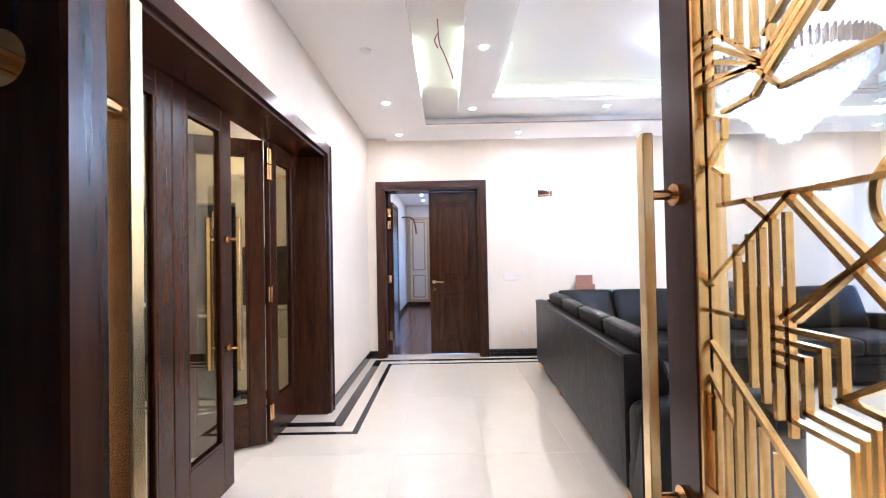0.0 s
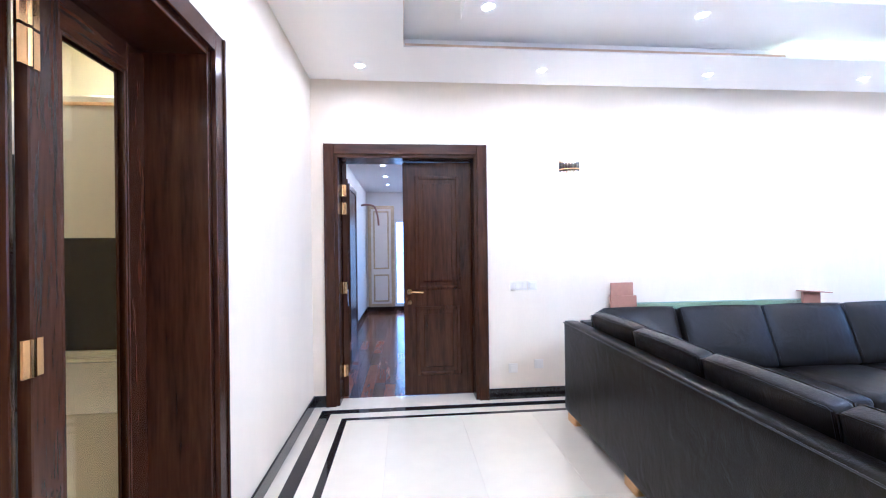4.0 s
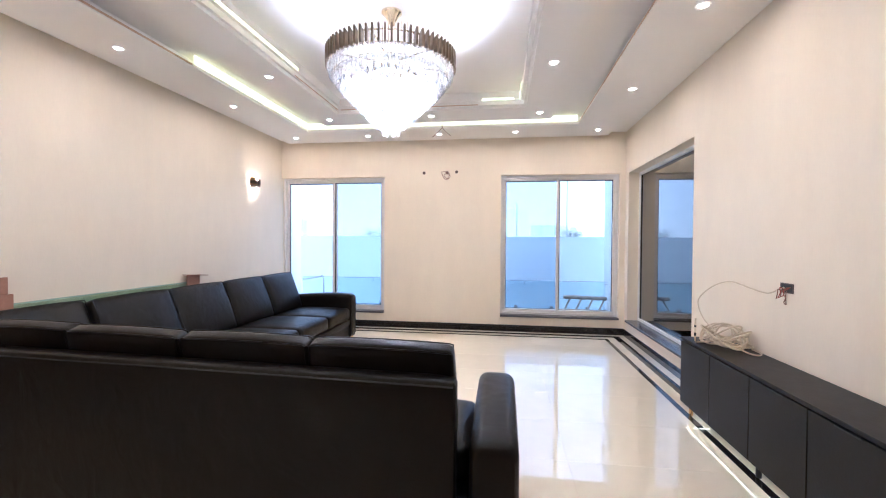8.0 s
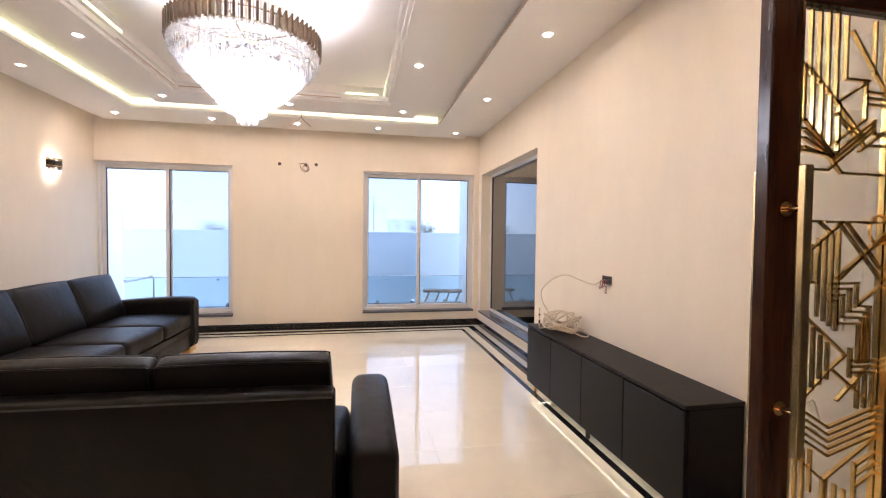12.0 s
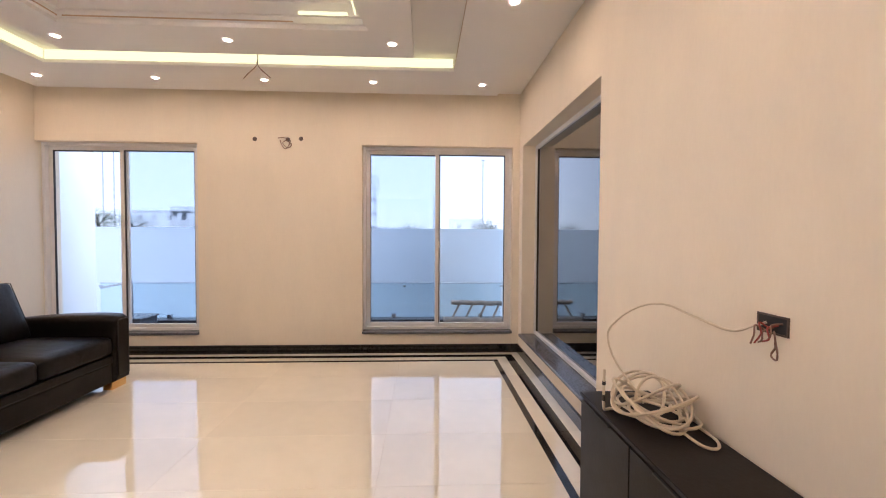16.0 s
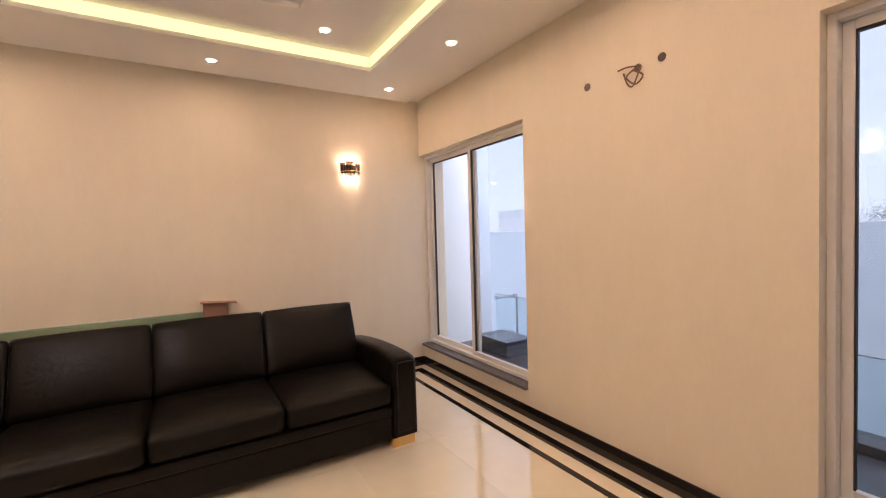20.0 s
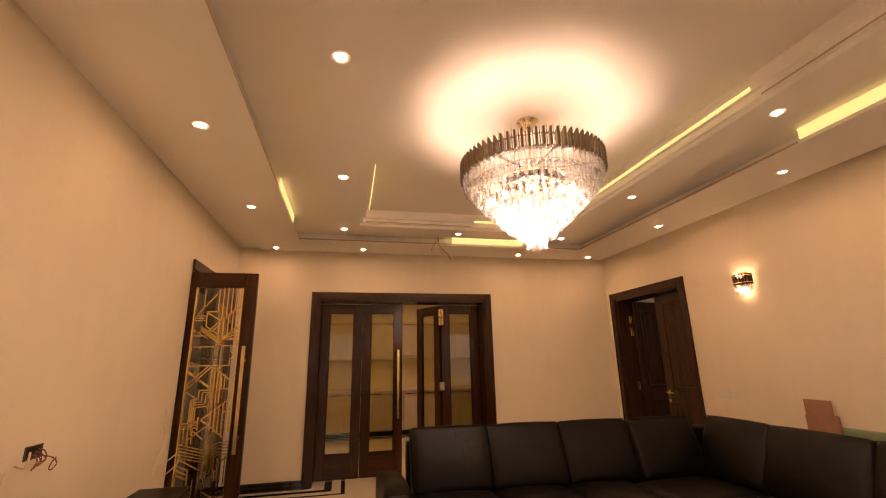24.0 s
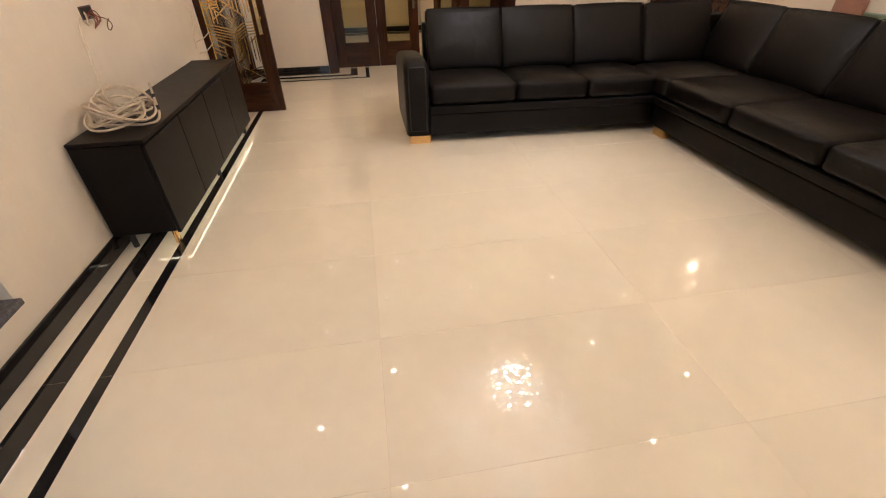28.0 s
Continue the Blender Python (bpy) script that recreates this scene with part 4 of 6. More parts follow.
for a, b in ((-3.38, -3.30), (-3.22, -3.18)):
    kitchen_stripe(a, b, 1.41, 4.13)
kitchen_stripe(-3.3, -2.32, 4.60, 4.68)
kitchen_stripe(-3.3, -2.32, 4.90, 4.96)
for d in (0.0, 0.13):                                   # nested frames before the end panel
    kitchen_stripe(-2.75 + d, -2.0 - d, 4.40 + d * 0.5, 4.43 + d * 0.5)

# corridor
CW, CE, CN = -0.05, 1.75, 12.1
shell("corridor", CW, CE, N + WT, CN, 2.75, M_WHITE, "sn", None, "")
cfl = solo("floor_corridor", B(CW - 0.12, CE + 0.12, N + 0.20, CN + 0.1, -0.2, -0.004), M_BLACK, "walnut plank corridor floor", "floor", kind="structure")
wall_y("wall_corridor_end", CN, CN + 0.2, CW - 0.12, CE + 0.12, 2.75, [(0.60, 1.6, 0.12, 2.1)], M_WHITE, "white end wall with a bright window")
for u, v in ((0.5, 7.95), (0.5, 8.96), (0.5, 9.99), (0.5, 10.96)):
    copy_thing(first, pose(u, v, 2.75))
cd = thing("door_4", (CW, 9.3, 0), "dark wooden door in the corridor side wall", "door", kind="structure")
part("slab", B(CW, CW + 0.03, 8.95, 9.72, 0, 2.36, bev=0.003), M_WOOD, cd)
part("architrave", B(CW, CW + 0.04, 8.86, 8.945, 0, 2.45), M_WOOD, cd)
part("architrave", B(CW, CW + 0.04, 9.725, 9.81, 0, 2.45), M_WOOD, cd)
part("architrave", B(CW, CW + 0.04, 8.945, 9.725, 2.365, 2.45), M_WOODY, cd)
solo("baseboard_corridor", B(CW, CW + 0.014, N + WT, 8.85, 0, 0.1), M_BLACK, "black corridor skirting", "baseboard", kind="structure")
solo("baseboard_corridor_far", B(CW, CW + 0.014, 9.82, CN - 0.03, 0, 0.1), M_BLACK, "black corridor skirting", "baseboard", kind="structure")
solo("baseboard_corridor_end", B(CW + 0.015, CE, CN - 0.014, CN, 0, 0.1), M_BLACK, "black corridor skirting", "baseboard", kind="structure")
wd = thing("wardrobe", (0.29, CN - 0.02, 0.1), "cream wardrobe door with gilded panel mouldings", "wardrobe")
part("door", B(-0.01, 0.595, CN - 0.04, CN - 0.015, 0.10, 2.43, bev=0.004), M_PLASTIC, wd)


def gilt_frame(x0, x1, z0, z1, w):
    for bb in ((x0, x0 + w, z0, z1), (x1 - w, x1, z0, z1), (x0 + w, x1 - w, z0, z0 + w), (x0 + w, x1 - w, z1 - w, z1)):
        part("moulding", B(bb[0], bb[1], CN - 0.06, CN - 0.04, bb[2], bb[3], bev=0.006), M_CREAMGOLD, wd)


gilt_frame(-0.01, 0.595, 0.10, 2.43, 0.075)
gilt_frame(0.115, 0.47, 0.97, 2.31, 0.035)
gilt_frame(0.115, 0.47, 0.22, 0.85, 0.035)
cw = thing("window_4", (1.1, CN + 0.1, 0.12), "white framed window at the corridor end", "window", kind="structure")
for bb in ((0.60, 0.64, 0.12, 2.1), (1.56, 1.60, 0.12, 2.1), (0.64, 1.56, 0.12, 0.16), (0.64, 1.56, 2.06, 2.1)):
    part("outer_frame", B(bb[0], bb[1], CN + 0.05, CN + 0.12, bb[2], bb[3]), M_ALU, cw)
pane = part("pane", B(0.64, 1.56, CN + 0.08, CN + 0.085, 0.16, 2.06), M_GLASS, cw)
pane.visible_shadow = False
bm = bmesh.new()
tube(bm, smooth_path([(CW + 0.01, 10.9, 2.32), (0.08, 10.95, 2.34), (0.22, 11.0, 2.30), (0.28, 11.02, 2.12), (0.30, 11.05, 1.92)]), 0.02, 8)
solo("wire_bundle", bm, M_COPPER, "brown bundle of loose wires hanging from the corridor wall", "wires", smooth=True)

# entrance hall behind the start
shell("hall", -1.2, 3.2, -3.2, S - WT, 2.9, M_WHITE, "n", None, "")
solo("floor_hall", B(-1.3, 3.3, -3.3, S - WT, -0.2, -0.004), M_TILE, "cream polished hall floor", "floor", kind="structure")
solo("wall_hall_north", B(-1.3, W - WT, S - WT, S - 0.1, 0, 2.9), M_WHITE, "plain painted wall", "wall", kind="structure")

# ---- outside ----
solo("ground", B(-1500, 1500, -1500, 1500, -3.3, -3.1), M_GROUND, "grey hazy ground around the house", "ground", kind="structure")
solo("terrace", B(E + WT, 8.2, 0.66, 6.34, -0.3, 0.1), M_TERRACE, "dark tiled terrace floor outside the windows", "terrace", kind="structure")
solo("wall_terrace_north", B(E + WT, 8.03, 6.3, 6.6, -3, 3.4), M_CONCRETE, "white rendered side wall of the terrace", "wall", kind="structure")
solo("wall_terrace_south", B(E + WT, 8.15, 0.42, 0.70, -3, 3.4), M_CONCRETE, "white rendered side wall of the terrace", "wall", kind="structure")
solo("boundary_wall", B(10.4, 10.65, -30, 40, -3.1, 1.45), M_CONCRETE, "pale rendered boundary wall beyond the terrace", "wall", kind="structure")
solo("wall_coping", B(10.398, 10.652, -30, 40, 1.45, 1.475), M_CONCRETE, "pale coping on the boundary wall", "wall", kind="structure")
RX = 8.1
rl = thing("glass_railing", (RX, 3.5, 0.1), "frameless glass railing with slim steel handrail", "railing")
for k in range(4):
    a = 0.74 + k * 1.39
    pane = part("pane", B(RX - 0.006, RX + 0.006, a, a + 1.384, 0.166, 0.66), M_RAILGLASS, rl)
    pane.visible_shadow = False
for k in range(5):
    a = 0.72 + k * 1.39
    part("clamp", B(RX - 0.012, RX + 0.012, a - 0.015, a + 0.035, 0.61, 0.632, bev=0.003), M_CHROME, rl)
bm = bmesh.new()
cyl(bm, (RX, 0.70, 0.665), (RX, 6.3, 0.665), 0.005)
part("handrail", bm, M_CHROME, rl, smooth=True)
part("kerb", B(RX - 0.12, RX + 0.10, 0.70, 6.3, 0.1, 0.165, bev=0.004), M_TERRACE, rl, "dark granite kerb under the glass")
for k in range(9):
    part("spigot", B(RX - 0.022, RX + 0.022, 1.0 + k * 0.62, 1.06 + k * 0.62, 0.166, 0.225, bev=0.004), M_CHROME, rl, "small steel glass clamp")
bm = bmesh.new()
tube(bm, [(RX, 6.3, 0.595), (RX, 5.93, 0.672)], 0.014, 10)
cyl(bm, (RX - 0.03, 5.915, 0.675), (RX + 0.03, 5.915, 0.675), 0.026, n=14)
part("handrail_end", bm, M_CHROME, rl, "short steel handrail fixed to the side wall", smooth=True)
part("post", B(RX - 0.012, RX + 0.012, 5.865, 5.885, 0.166, 0.65, bev=0.003), M_CHROME, rl)
lg = thing("granite_ledge", (7.72, 5.67, 0.1), "low grey granite ledge on the terrace floor", "ledge")
part("block", B(7.55, 7.9, 5.42, 5.92, 0.1, 0.25, bev=0.006), M_GRANITE, lg)
part("cap", B(7.53, 7.92, 5.40, 5.94, 0.252, 0.275, bev=0.005), M_GRANITE, lg)

ld = thing("ladder", (7.7, 1.2, 0.1), "weathered wooden ladder lying on its side on the terrace", "ladder")
for x, z, r, end in ((7.93, 0.15, 0.044, 1.57), (8.0, 0.385, 0.034, 1.455)):
    bm = bmesh.new()
    tube(bm, [(x, 0.74 + (end - 0.74) * k / 9, z + 0.02 * k / 9 + 0.006 * math.sin(k * 2.1)) for k in range(10)], r, 10)
    part("stile", bm, M_BAMBOO, ld, smooth=True)
for k in range(4):
    bm = bmesh.new()
    y = 0.80 + 0.19 * k
    cyl(bm, (7.932, y + 0.09, 0.16), (7.998, y - 0.03, 0.385), 0.016)
    part("rung", bm, M_BAMBOO, ld, smooth=True)

TX, TY = 140, 20.5
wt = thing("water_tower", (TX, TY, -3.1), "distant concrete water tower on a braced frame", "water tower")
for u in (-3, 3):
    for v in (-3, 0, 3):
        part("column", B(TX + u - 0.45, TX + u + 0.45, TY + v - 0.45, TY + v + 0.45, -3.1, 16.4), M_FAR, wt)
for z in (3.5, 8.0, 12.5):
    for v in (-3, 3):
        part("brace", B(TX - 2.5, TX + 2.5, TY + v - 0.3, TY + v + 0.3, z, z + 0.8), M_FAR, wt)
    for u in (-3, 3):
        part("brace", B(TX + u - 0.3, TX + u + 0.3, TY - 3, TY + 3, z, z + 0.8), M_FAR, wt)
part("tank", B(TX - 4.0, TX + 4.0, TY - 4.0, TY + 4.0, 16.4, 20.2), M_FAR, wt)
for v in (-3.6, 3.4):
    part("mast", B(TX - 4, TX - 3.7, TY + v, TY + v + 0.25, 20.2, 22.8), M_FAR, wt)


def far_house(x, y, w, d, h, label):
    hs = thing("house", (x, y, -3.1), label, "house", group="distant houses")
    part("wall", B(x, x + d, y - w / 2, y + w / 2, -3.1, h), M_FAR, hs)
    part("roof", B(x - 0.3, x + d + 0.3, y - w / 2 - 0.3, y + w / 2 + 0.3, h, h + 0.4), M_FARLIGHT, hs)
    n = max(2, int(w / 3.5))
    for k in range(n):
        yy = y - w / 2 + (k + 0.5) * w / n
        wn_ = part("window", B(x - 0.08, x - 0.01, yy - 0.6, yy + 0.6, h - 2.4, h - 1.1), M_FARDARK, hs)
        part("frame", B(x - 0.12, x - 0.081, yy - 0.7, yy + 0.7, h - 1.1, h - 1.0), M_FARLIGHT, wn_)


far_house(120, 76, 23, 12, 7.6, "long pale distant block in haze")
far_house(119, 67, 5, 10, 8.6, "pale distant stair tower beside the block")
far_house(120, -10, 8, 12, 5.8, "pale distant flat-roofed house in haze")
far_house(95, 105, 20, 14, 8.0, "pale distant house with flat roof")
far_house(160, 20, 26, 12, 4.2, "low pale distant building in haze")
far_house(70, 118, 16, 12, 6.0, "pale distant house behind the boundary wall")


def tree(x, y, h, r, label):
    tr = thing("tree", (x, y, -3.1), label, "tree", group="distant trees")
    bm = bmesh.new()
    tube(bm, [(x, y, -3.1), (x + 0.1, y + 0.15, h * 0.3), (x, y + 0.3, h * 0.75)], 0.22, 8)
    rnd = random.Random(int(x * 7 + y))
    for k in range(7):
        a = k * 0.9
        tube(bm, [(x, y + 0.2, h * 0.45), (x + r * 0.6 * math.cos(a), y + r * 0.6 * math.sin(a), h * (0.7 + 0.05 * (k % 4)))], 0.08, 5)
    part("trunk", bm, M_BARK, tr)
    vs, fs = [], []
    for k in range(1500):
        c = Vector((rnd.gauss(0, 1), rnd.gauss(0, 1), rnd.gauss(0, 0.8)))
        c = c * (r * 0.34)
        clump = rnd.randrange(13)
        c += Vector((math.cos(clump * 2.4) * r * 0.7, math.sin(clump * 2.4) * r * (0.5 + 0.09 * (clump % 7)), (clump * 5 % 7 - 3) * 0.42))
        p = Vector((x, y + 0.3, h * 0.62)) + c * 0.8
        s = 0.13 + 0.14 * rnd.random()
        d1 = Vector((rnd.uniform(-1, 1), rnd.uniform(-1, 1), rnd.uniform(-1, 1))).normalized() * s
        d2 = d1.orthogonal().normalized() * s * 0.6
        i = len(vs)
        vs += [p - d1, p + d2, p + d1, p - d2]
        fs.append((i, i + 1, i + 2, i + 3))
    me = bpy.data.meshes.new("crown")
    me.from_pydata(vs, [], fs)
    me.materials.append(M_LEAF)
    bmt = bmesh.new()
    bmt.from_mesh(me)
    bpy.data.meshes.remove(me)
    part("crown", bmt, M_LEAF, tr)


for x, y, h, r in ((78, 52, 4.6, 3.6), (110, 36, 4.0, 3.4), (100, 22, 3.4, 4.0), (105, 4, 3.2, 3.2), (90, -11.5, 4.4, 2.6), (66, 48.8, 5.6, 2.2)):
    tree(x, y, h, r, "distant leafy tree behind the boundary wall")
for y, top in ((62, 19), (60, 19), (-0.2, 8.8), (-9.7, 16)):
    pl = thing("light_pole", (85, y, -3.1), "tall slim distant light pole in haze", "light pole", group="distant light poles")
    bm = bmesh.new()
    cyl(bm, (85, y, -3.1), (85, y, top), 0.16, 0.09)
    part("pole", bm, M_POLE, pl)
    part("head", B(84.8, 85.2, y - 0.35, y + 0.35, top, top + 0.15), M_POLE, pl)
# closed enclosure, added to block light so the fixed window stays dark
solo("wall_lightwell", B(3.4, 9.5, -1.05, -0.85, -3, 5.4), M_CONCRETE, "rendered wall added as dark backing behind the fixed window", "wall", kind="structure")
solo("wall_lightwell_west", B(3.3, 3.4, -1.05, S - WT, -3, 5.4), M_CONCRETE, "rendered end wall added to block light", "wall", kind="structure")
solo("lightwell_roof", B(3.4, 9.6, -1.05, S - WT, 2.75, 2.95), M_CONCRETE, "slab added to keep sky light off the fixed window", "roof slab", kind="structure")
solo("lightwell_floor", B(3.4, 9.5, -0.85, S - WT, -0.3, 0.0), M_TERRACE, "dark tiled floor added behind the fixed window", "ground", kind="structure")
solo("wall_lightwell_east", B(9.5, 9.62, -1.05, 0.42, -3, 5.4), M_CONCRETE, "rendered end wall added to block light", "wall", kind="structure")
solo("wall_lightwell_side", B(8.152, 9.5, 0.42, S - WT, -3, 5.4), M_CONCRETE, "rendered side wall added to block light", "wall", kind="structure")

# ---- the L-shaped sofa ----
sofa = thing("corner_sofa", (2.12, 5.55, 0), "large L-shaped black leather corner sofa with plump cushions", "sofa")
SX0, SX1, SY0, SY1 = 2.12, 2.915, 2.44, 5.55
NX1, NY0 = 5.97, 4.49
AW = 0.19
part("base", B(SX0 + 0.02, SX1 - 0.02, SY0 + AW, SY1 - 0.02, 0.068, 0.232, bev=0.012, seg=2), M_LEATHER, sofa)
part("base", B(SX1 - 0.02, NX1 - AW, NY0 + 0.02, SY1 - 0.02, 0.068, 0.232, bev=0.012, seg=2), M_LEATHER, sofa)
part("seat_rail", B(SX0 + 0.12, SX1 - 0.005, SY0 + AW, NY0 + 0.02, 0.236, 0.302, bev=0.014, seg=2), M_LEATHER, sofa)
part("seat_rail", B(SX1 - 0.04, NX1 - AW, NY0 + 0.005, SY1 - 0.12, 0.236, 0.302, bev=0.014, seg=2), M_LEATHER, sofa)
bm = bmesh.new()
cushion(bm, SX0, SX0 + 0.108, SY0 + AW + 0.05, SY1, 0.07, 0.812, puff=(0.004, 0, 0), rnd=0.026, n=9)
part("back_frame", bm, M_LEATHER, sofa, smooth=True)
bm = bmesh.new()
cushion(bm, SX0 + 0.135, NX1 - AW, SY1 - 0.135, SY1, 0.07, 0.812, puff=(0, 0.004, 0), rnd=0.022, n=9)
part("back_frame", bm, M_LEATHER, sofa, smooth=True)


def arm_shape(bm, along, a0, a1, b0, b1, top, rear, dip=0.012):
    """Padded arm with a rolled top edge, sinking a little towards its rear end; along is the axis of its length."""
    n = 9
    prof = [(b0, 0.08)]
    r = 0.055
    for k in range(n + 1):
        t = math.pi / 2 * k / n
        prof.append((b0 + r - r * math.cos(t), top - r + r * math.sin(t)))
    for k in range(n + 1):
        t = math.pi / 2 * (1 - k / n)
        prof.append((b1 - r + r * math.cos(t), top - r + r * math.sin(t)))
    prof.append((b1, 0.08))
    steps = [a0, a0 + 0.012, a0 + 0.035] + [a0 + 0.035 + (a1 - a0 - 0.07) * k / 14 for k in range(1, 15)] + [a1 - 0.012, a1]
    rings = []
    for a in steps:
        e = min(a - a0, a1 - a)
        sh = 0.018 * max(0, 1 - e / 0.035) ** 2
        mid = (b0 + b1) / 2
        ring = []
        for b, z in prof:
            b2 = b + (sh if b < mid else -sh)
            sink = abs(a - (a0 + a1 - rear)) / (a1 - a0)
            droop = dip * max(0, 1 - sink * (a1 - a0) / 0.13) ** 2
            z2 = z - (sh + droop + 0.065 * sink ** 2.2 if z > 0.4 else 0) + (0.006 * math.sin((a - a0) / (a1 - a0) * math.pi) if z > top - 0.03 else 0)
            ring.append(bm.verts.new((a, b2, z2) if along == "x" else (b2, a, z2)))
        rings.append(ring)
    for p, q in zip(rings, rings[1:]):
        for k in range(len(prof) - 1):
            bm.faces.new((p[k], p[k + 1], q[k + 1], q[k]))
        bm.faces.new((p[-1], p[0], q[0], q[-1]))
    bm.faces.new(rings[0])
    bm.faces.new(rings[-1][::-1])


bm = bmesh.new()
arm_shape(bm, "x", SX0 + 0.004, SX1 + 0.005, SY0, SY0 + AW, 0.645, SX0 + 0.004, 0.035)
arm_w = part("arm", bm, M_LEATHER, sofa, smooth=True)
bm = bmesh.new()
arm_shape(bm, "y", NY0 - 0.005, SY1 - 0.004, NX1 - AW, NX1, 0.645, SY1 - 0.004)
arm_e = part("arm", bm, M_LEATHER, sofa, smooth=True)
# stitched border on the arm fronts
for x0, x1, y0, y1, par in ((SX1 + 0.003, SX1 + 0.012, SY0 + 0.03, SY0 + AW - 0.03, arm_w),):
    part("front_panel", B(x0, x1, y0, y1, 0.115, 0.60, bev=0.004), M_LEATHER, par)
part("front_panel", B(NX1 - AW + 0.03, NX1 - 0.03, NY0 - 0.012, NY0 - 0.003, 0.115, 0.60, bev=0.004), M_LEATHER, arm_e)

bm = bmesh.new()
fx_ = SX1 + 0.013
tube(bm, [(fx_, SY0 + 0.03, 0.115), (fx_, SY0 + 0.03, 0.585), (fx_, SY0 + 0.045, 0.60), (fx_, SY0 + AW - 0.045, 0.60), (fx_, SY0 + AW - 0.03, 0.585), (fx_, SY0 + AW - 0.03, 0.115)], 0.005, 6)
part("piping", bm, M_PIPING, arm_w, smooth=True)
bm = bmesh.new()
fy_ = NY0 - 0.013
tube(bm, [(NX1 - AW + 0.03, fy_, 0.115), (NX1 - AW + 0.03, fy_, 0.585), (NX1 - AW + 0.045, fy_, 0.60), (NX1 - 0.045, fy_, 0.60), (NX1 - 0.03, fy_, 0.585), (NX1 - 0.03, fy_, 0.115)], 0.005, 6)
part("piping", bm, M_PIPING, arm_e, smooth=True)


def seat(x0, x1, y0, y1):
    bm = bmesh.new()
    cushion(bm, x0 + 0.002, x1 - 0.002, y0 + 0.002, y1 - 0.002, 0.304, 0.462, puff=(0.008, 0.008, 0.028), rnd=0.042, n=12)
    s = part("seat_cushion", bm, M_LEATHER, sofa, smooth=True)
    return s


for a, b in ((SY0 + AW + 0.01, 3.33), (3.33, 3.92), (3.92, NY0)):
    seat(2.34, SX1, a, b)
seat(2.42, SX1 + 0.08, NY0, 5.22)
xs = [2.98 + (5.785 - 2.98) * k / 4 for k in range(5)]
for a, b in zip(xs, xs[1:]):
    seat(a, b, NY0, 5.22)


def back_cushion(c, along, width, lean, height=0.465, deep=0.07, taper=0.0):
    """Leaning back cushion; c is the middle of its foot on the seat."""
    bm = bmesh.new()
    cushion(bm, -width / 2 + 0.003, width / 2 - 0.003, -deep, deep, 0.0, height, puff=(0.008, 0.034, 0.012), rnd=0.026, n=14)
    for v in bm.verts:                                  # creases towards the corners
        u, w = v.co.x / (width / 2), 2 * v.co.z / height - 1
        v.co.y *= (1 - 0.14 * max(0, abs(u) + abs(w) - 1.2)) * (1 - taper * v.co.z / height)
    m = Matrix.Translation(c) @ Matrix.Rotation(math.pi / 2 if along == "y" else 0, 4, "Z") @ Matrix.Rotation(-lean, 4, "X")
    bmesh.ops.transform(bm, verts=bm.verts, matrix=m)
    bc = part("back_cushion", bm, M_LEATHER, sofa, smooth=True)
    for sy in (-1, 1):                                  # piped edges, each one run up, across and down
        bm = bmesh.new()
        hw, g = width / 2 - 0.009, sy * (deep - 0.007)
        run = [(-hw, g, 0.1 * height), (-hw, g, 0.55 * height), (-hw, g, 0.985 * height)]
        run += [(u * hw, g + sy * 0.002 * (1 - u * u), height * 0.993 + 0.006 * (1 - u * u)) for u in (-0.95, -0.5, 0, 0.5, 0.95)]
        run += [(hw, g, 0.985 * height), (hw, g, 0.55 * height), (hw, g, 0.1 * height)]
        tube(bm, [(px, py * (1 - taper * pz / height), pz) for px, py, pz in run], 0.0034, 5)
        bmesh.ops.transform(bm, verts=bm.verts, matrix=m)
        part("piping", bm, M_LEATHER, bc, smooth=True)
    return bc


for k in range(4):
    w = (5.24 - 2.70) / 4
    back_cushion((2.385, 2.70 + (k + 0.5) * w, 0.45), "y", w, radians(16.5), 0.478, 0.085, 0.5)
for a, b in zip(xs, xs[1:]):
    back_cushion(((a + b) / 2, 5.21, 0.45), "x", b - a, radians(21), 0.485)
back_cushion((2.66, 5.24, 0.45), "x", 0.62, radians(21), 0.485)
for u, v, lx, ly in ((SX1 - 0.10, SY0 + 0.02, 0.08, 0.17), (SX0 + 0.02, SY0 + 0.14, 0.08, 0.14), (SX0 + 0.02, SY1 - 0.17, 0.08, 0.14), (SX1 + 0.02, NY0 + 0.03, 0.14, 0.08),
                     (NX1 - 0.19, NY0 + 0.02, 0.17, 0.08), (NX1 - 0.19, SY1 - 0.12, 0.14, 0.08), (SX0 + 0.02, 4.43, 0.08, 0.14)):
    bm = B(u, u + lx, v, v + ly, 0.0, 0.07, bev=0.003)
    part("leg", bm, M_BRASS, sofa, "flat brass foot")
bm = bmesh.new()
tube(bm, [(SX0 - 0.001, SY0 + AW + 0.06, 0.792), (SX0 - 0.001, 4.0, 0.792), (SX0 - 0.001, SY1 - 0.01, 0.792)], 0.004, 5)
part("piping", bm, M_PIPING, sofa)
for y in (4.62,):
    bm = bmesh.new()
    tube(bm, [(SX0 - 0.001, y, 0.09), (SX0 - 0.001, y, 0.80)], 0.0035, 5)
    part("piping", bm, M_PIPING, sofa)

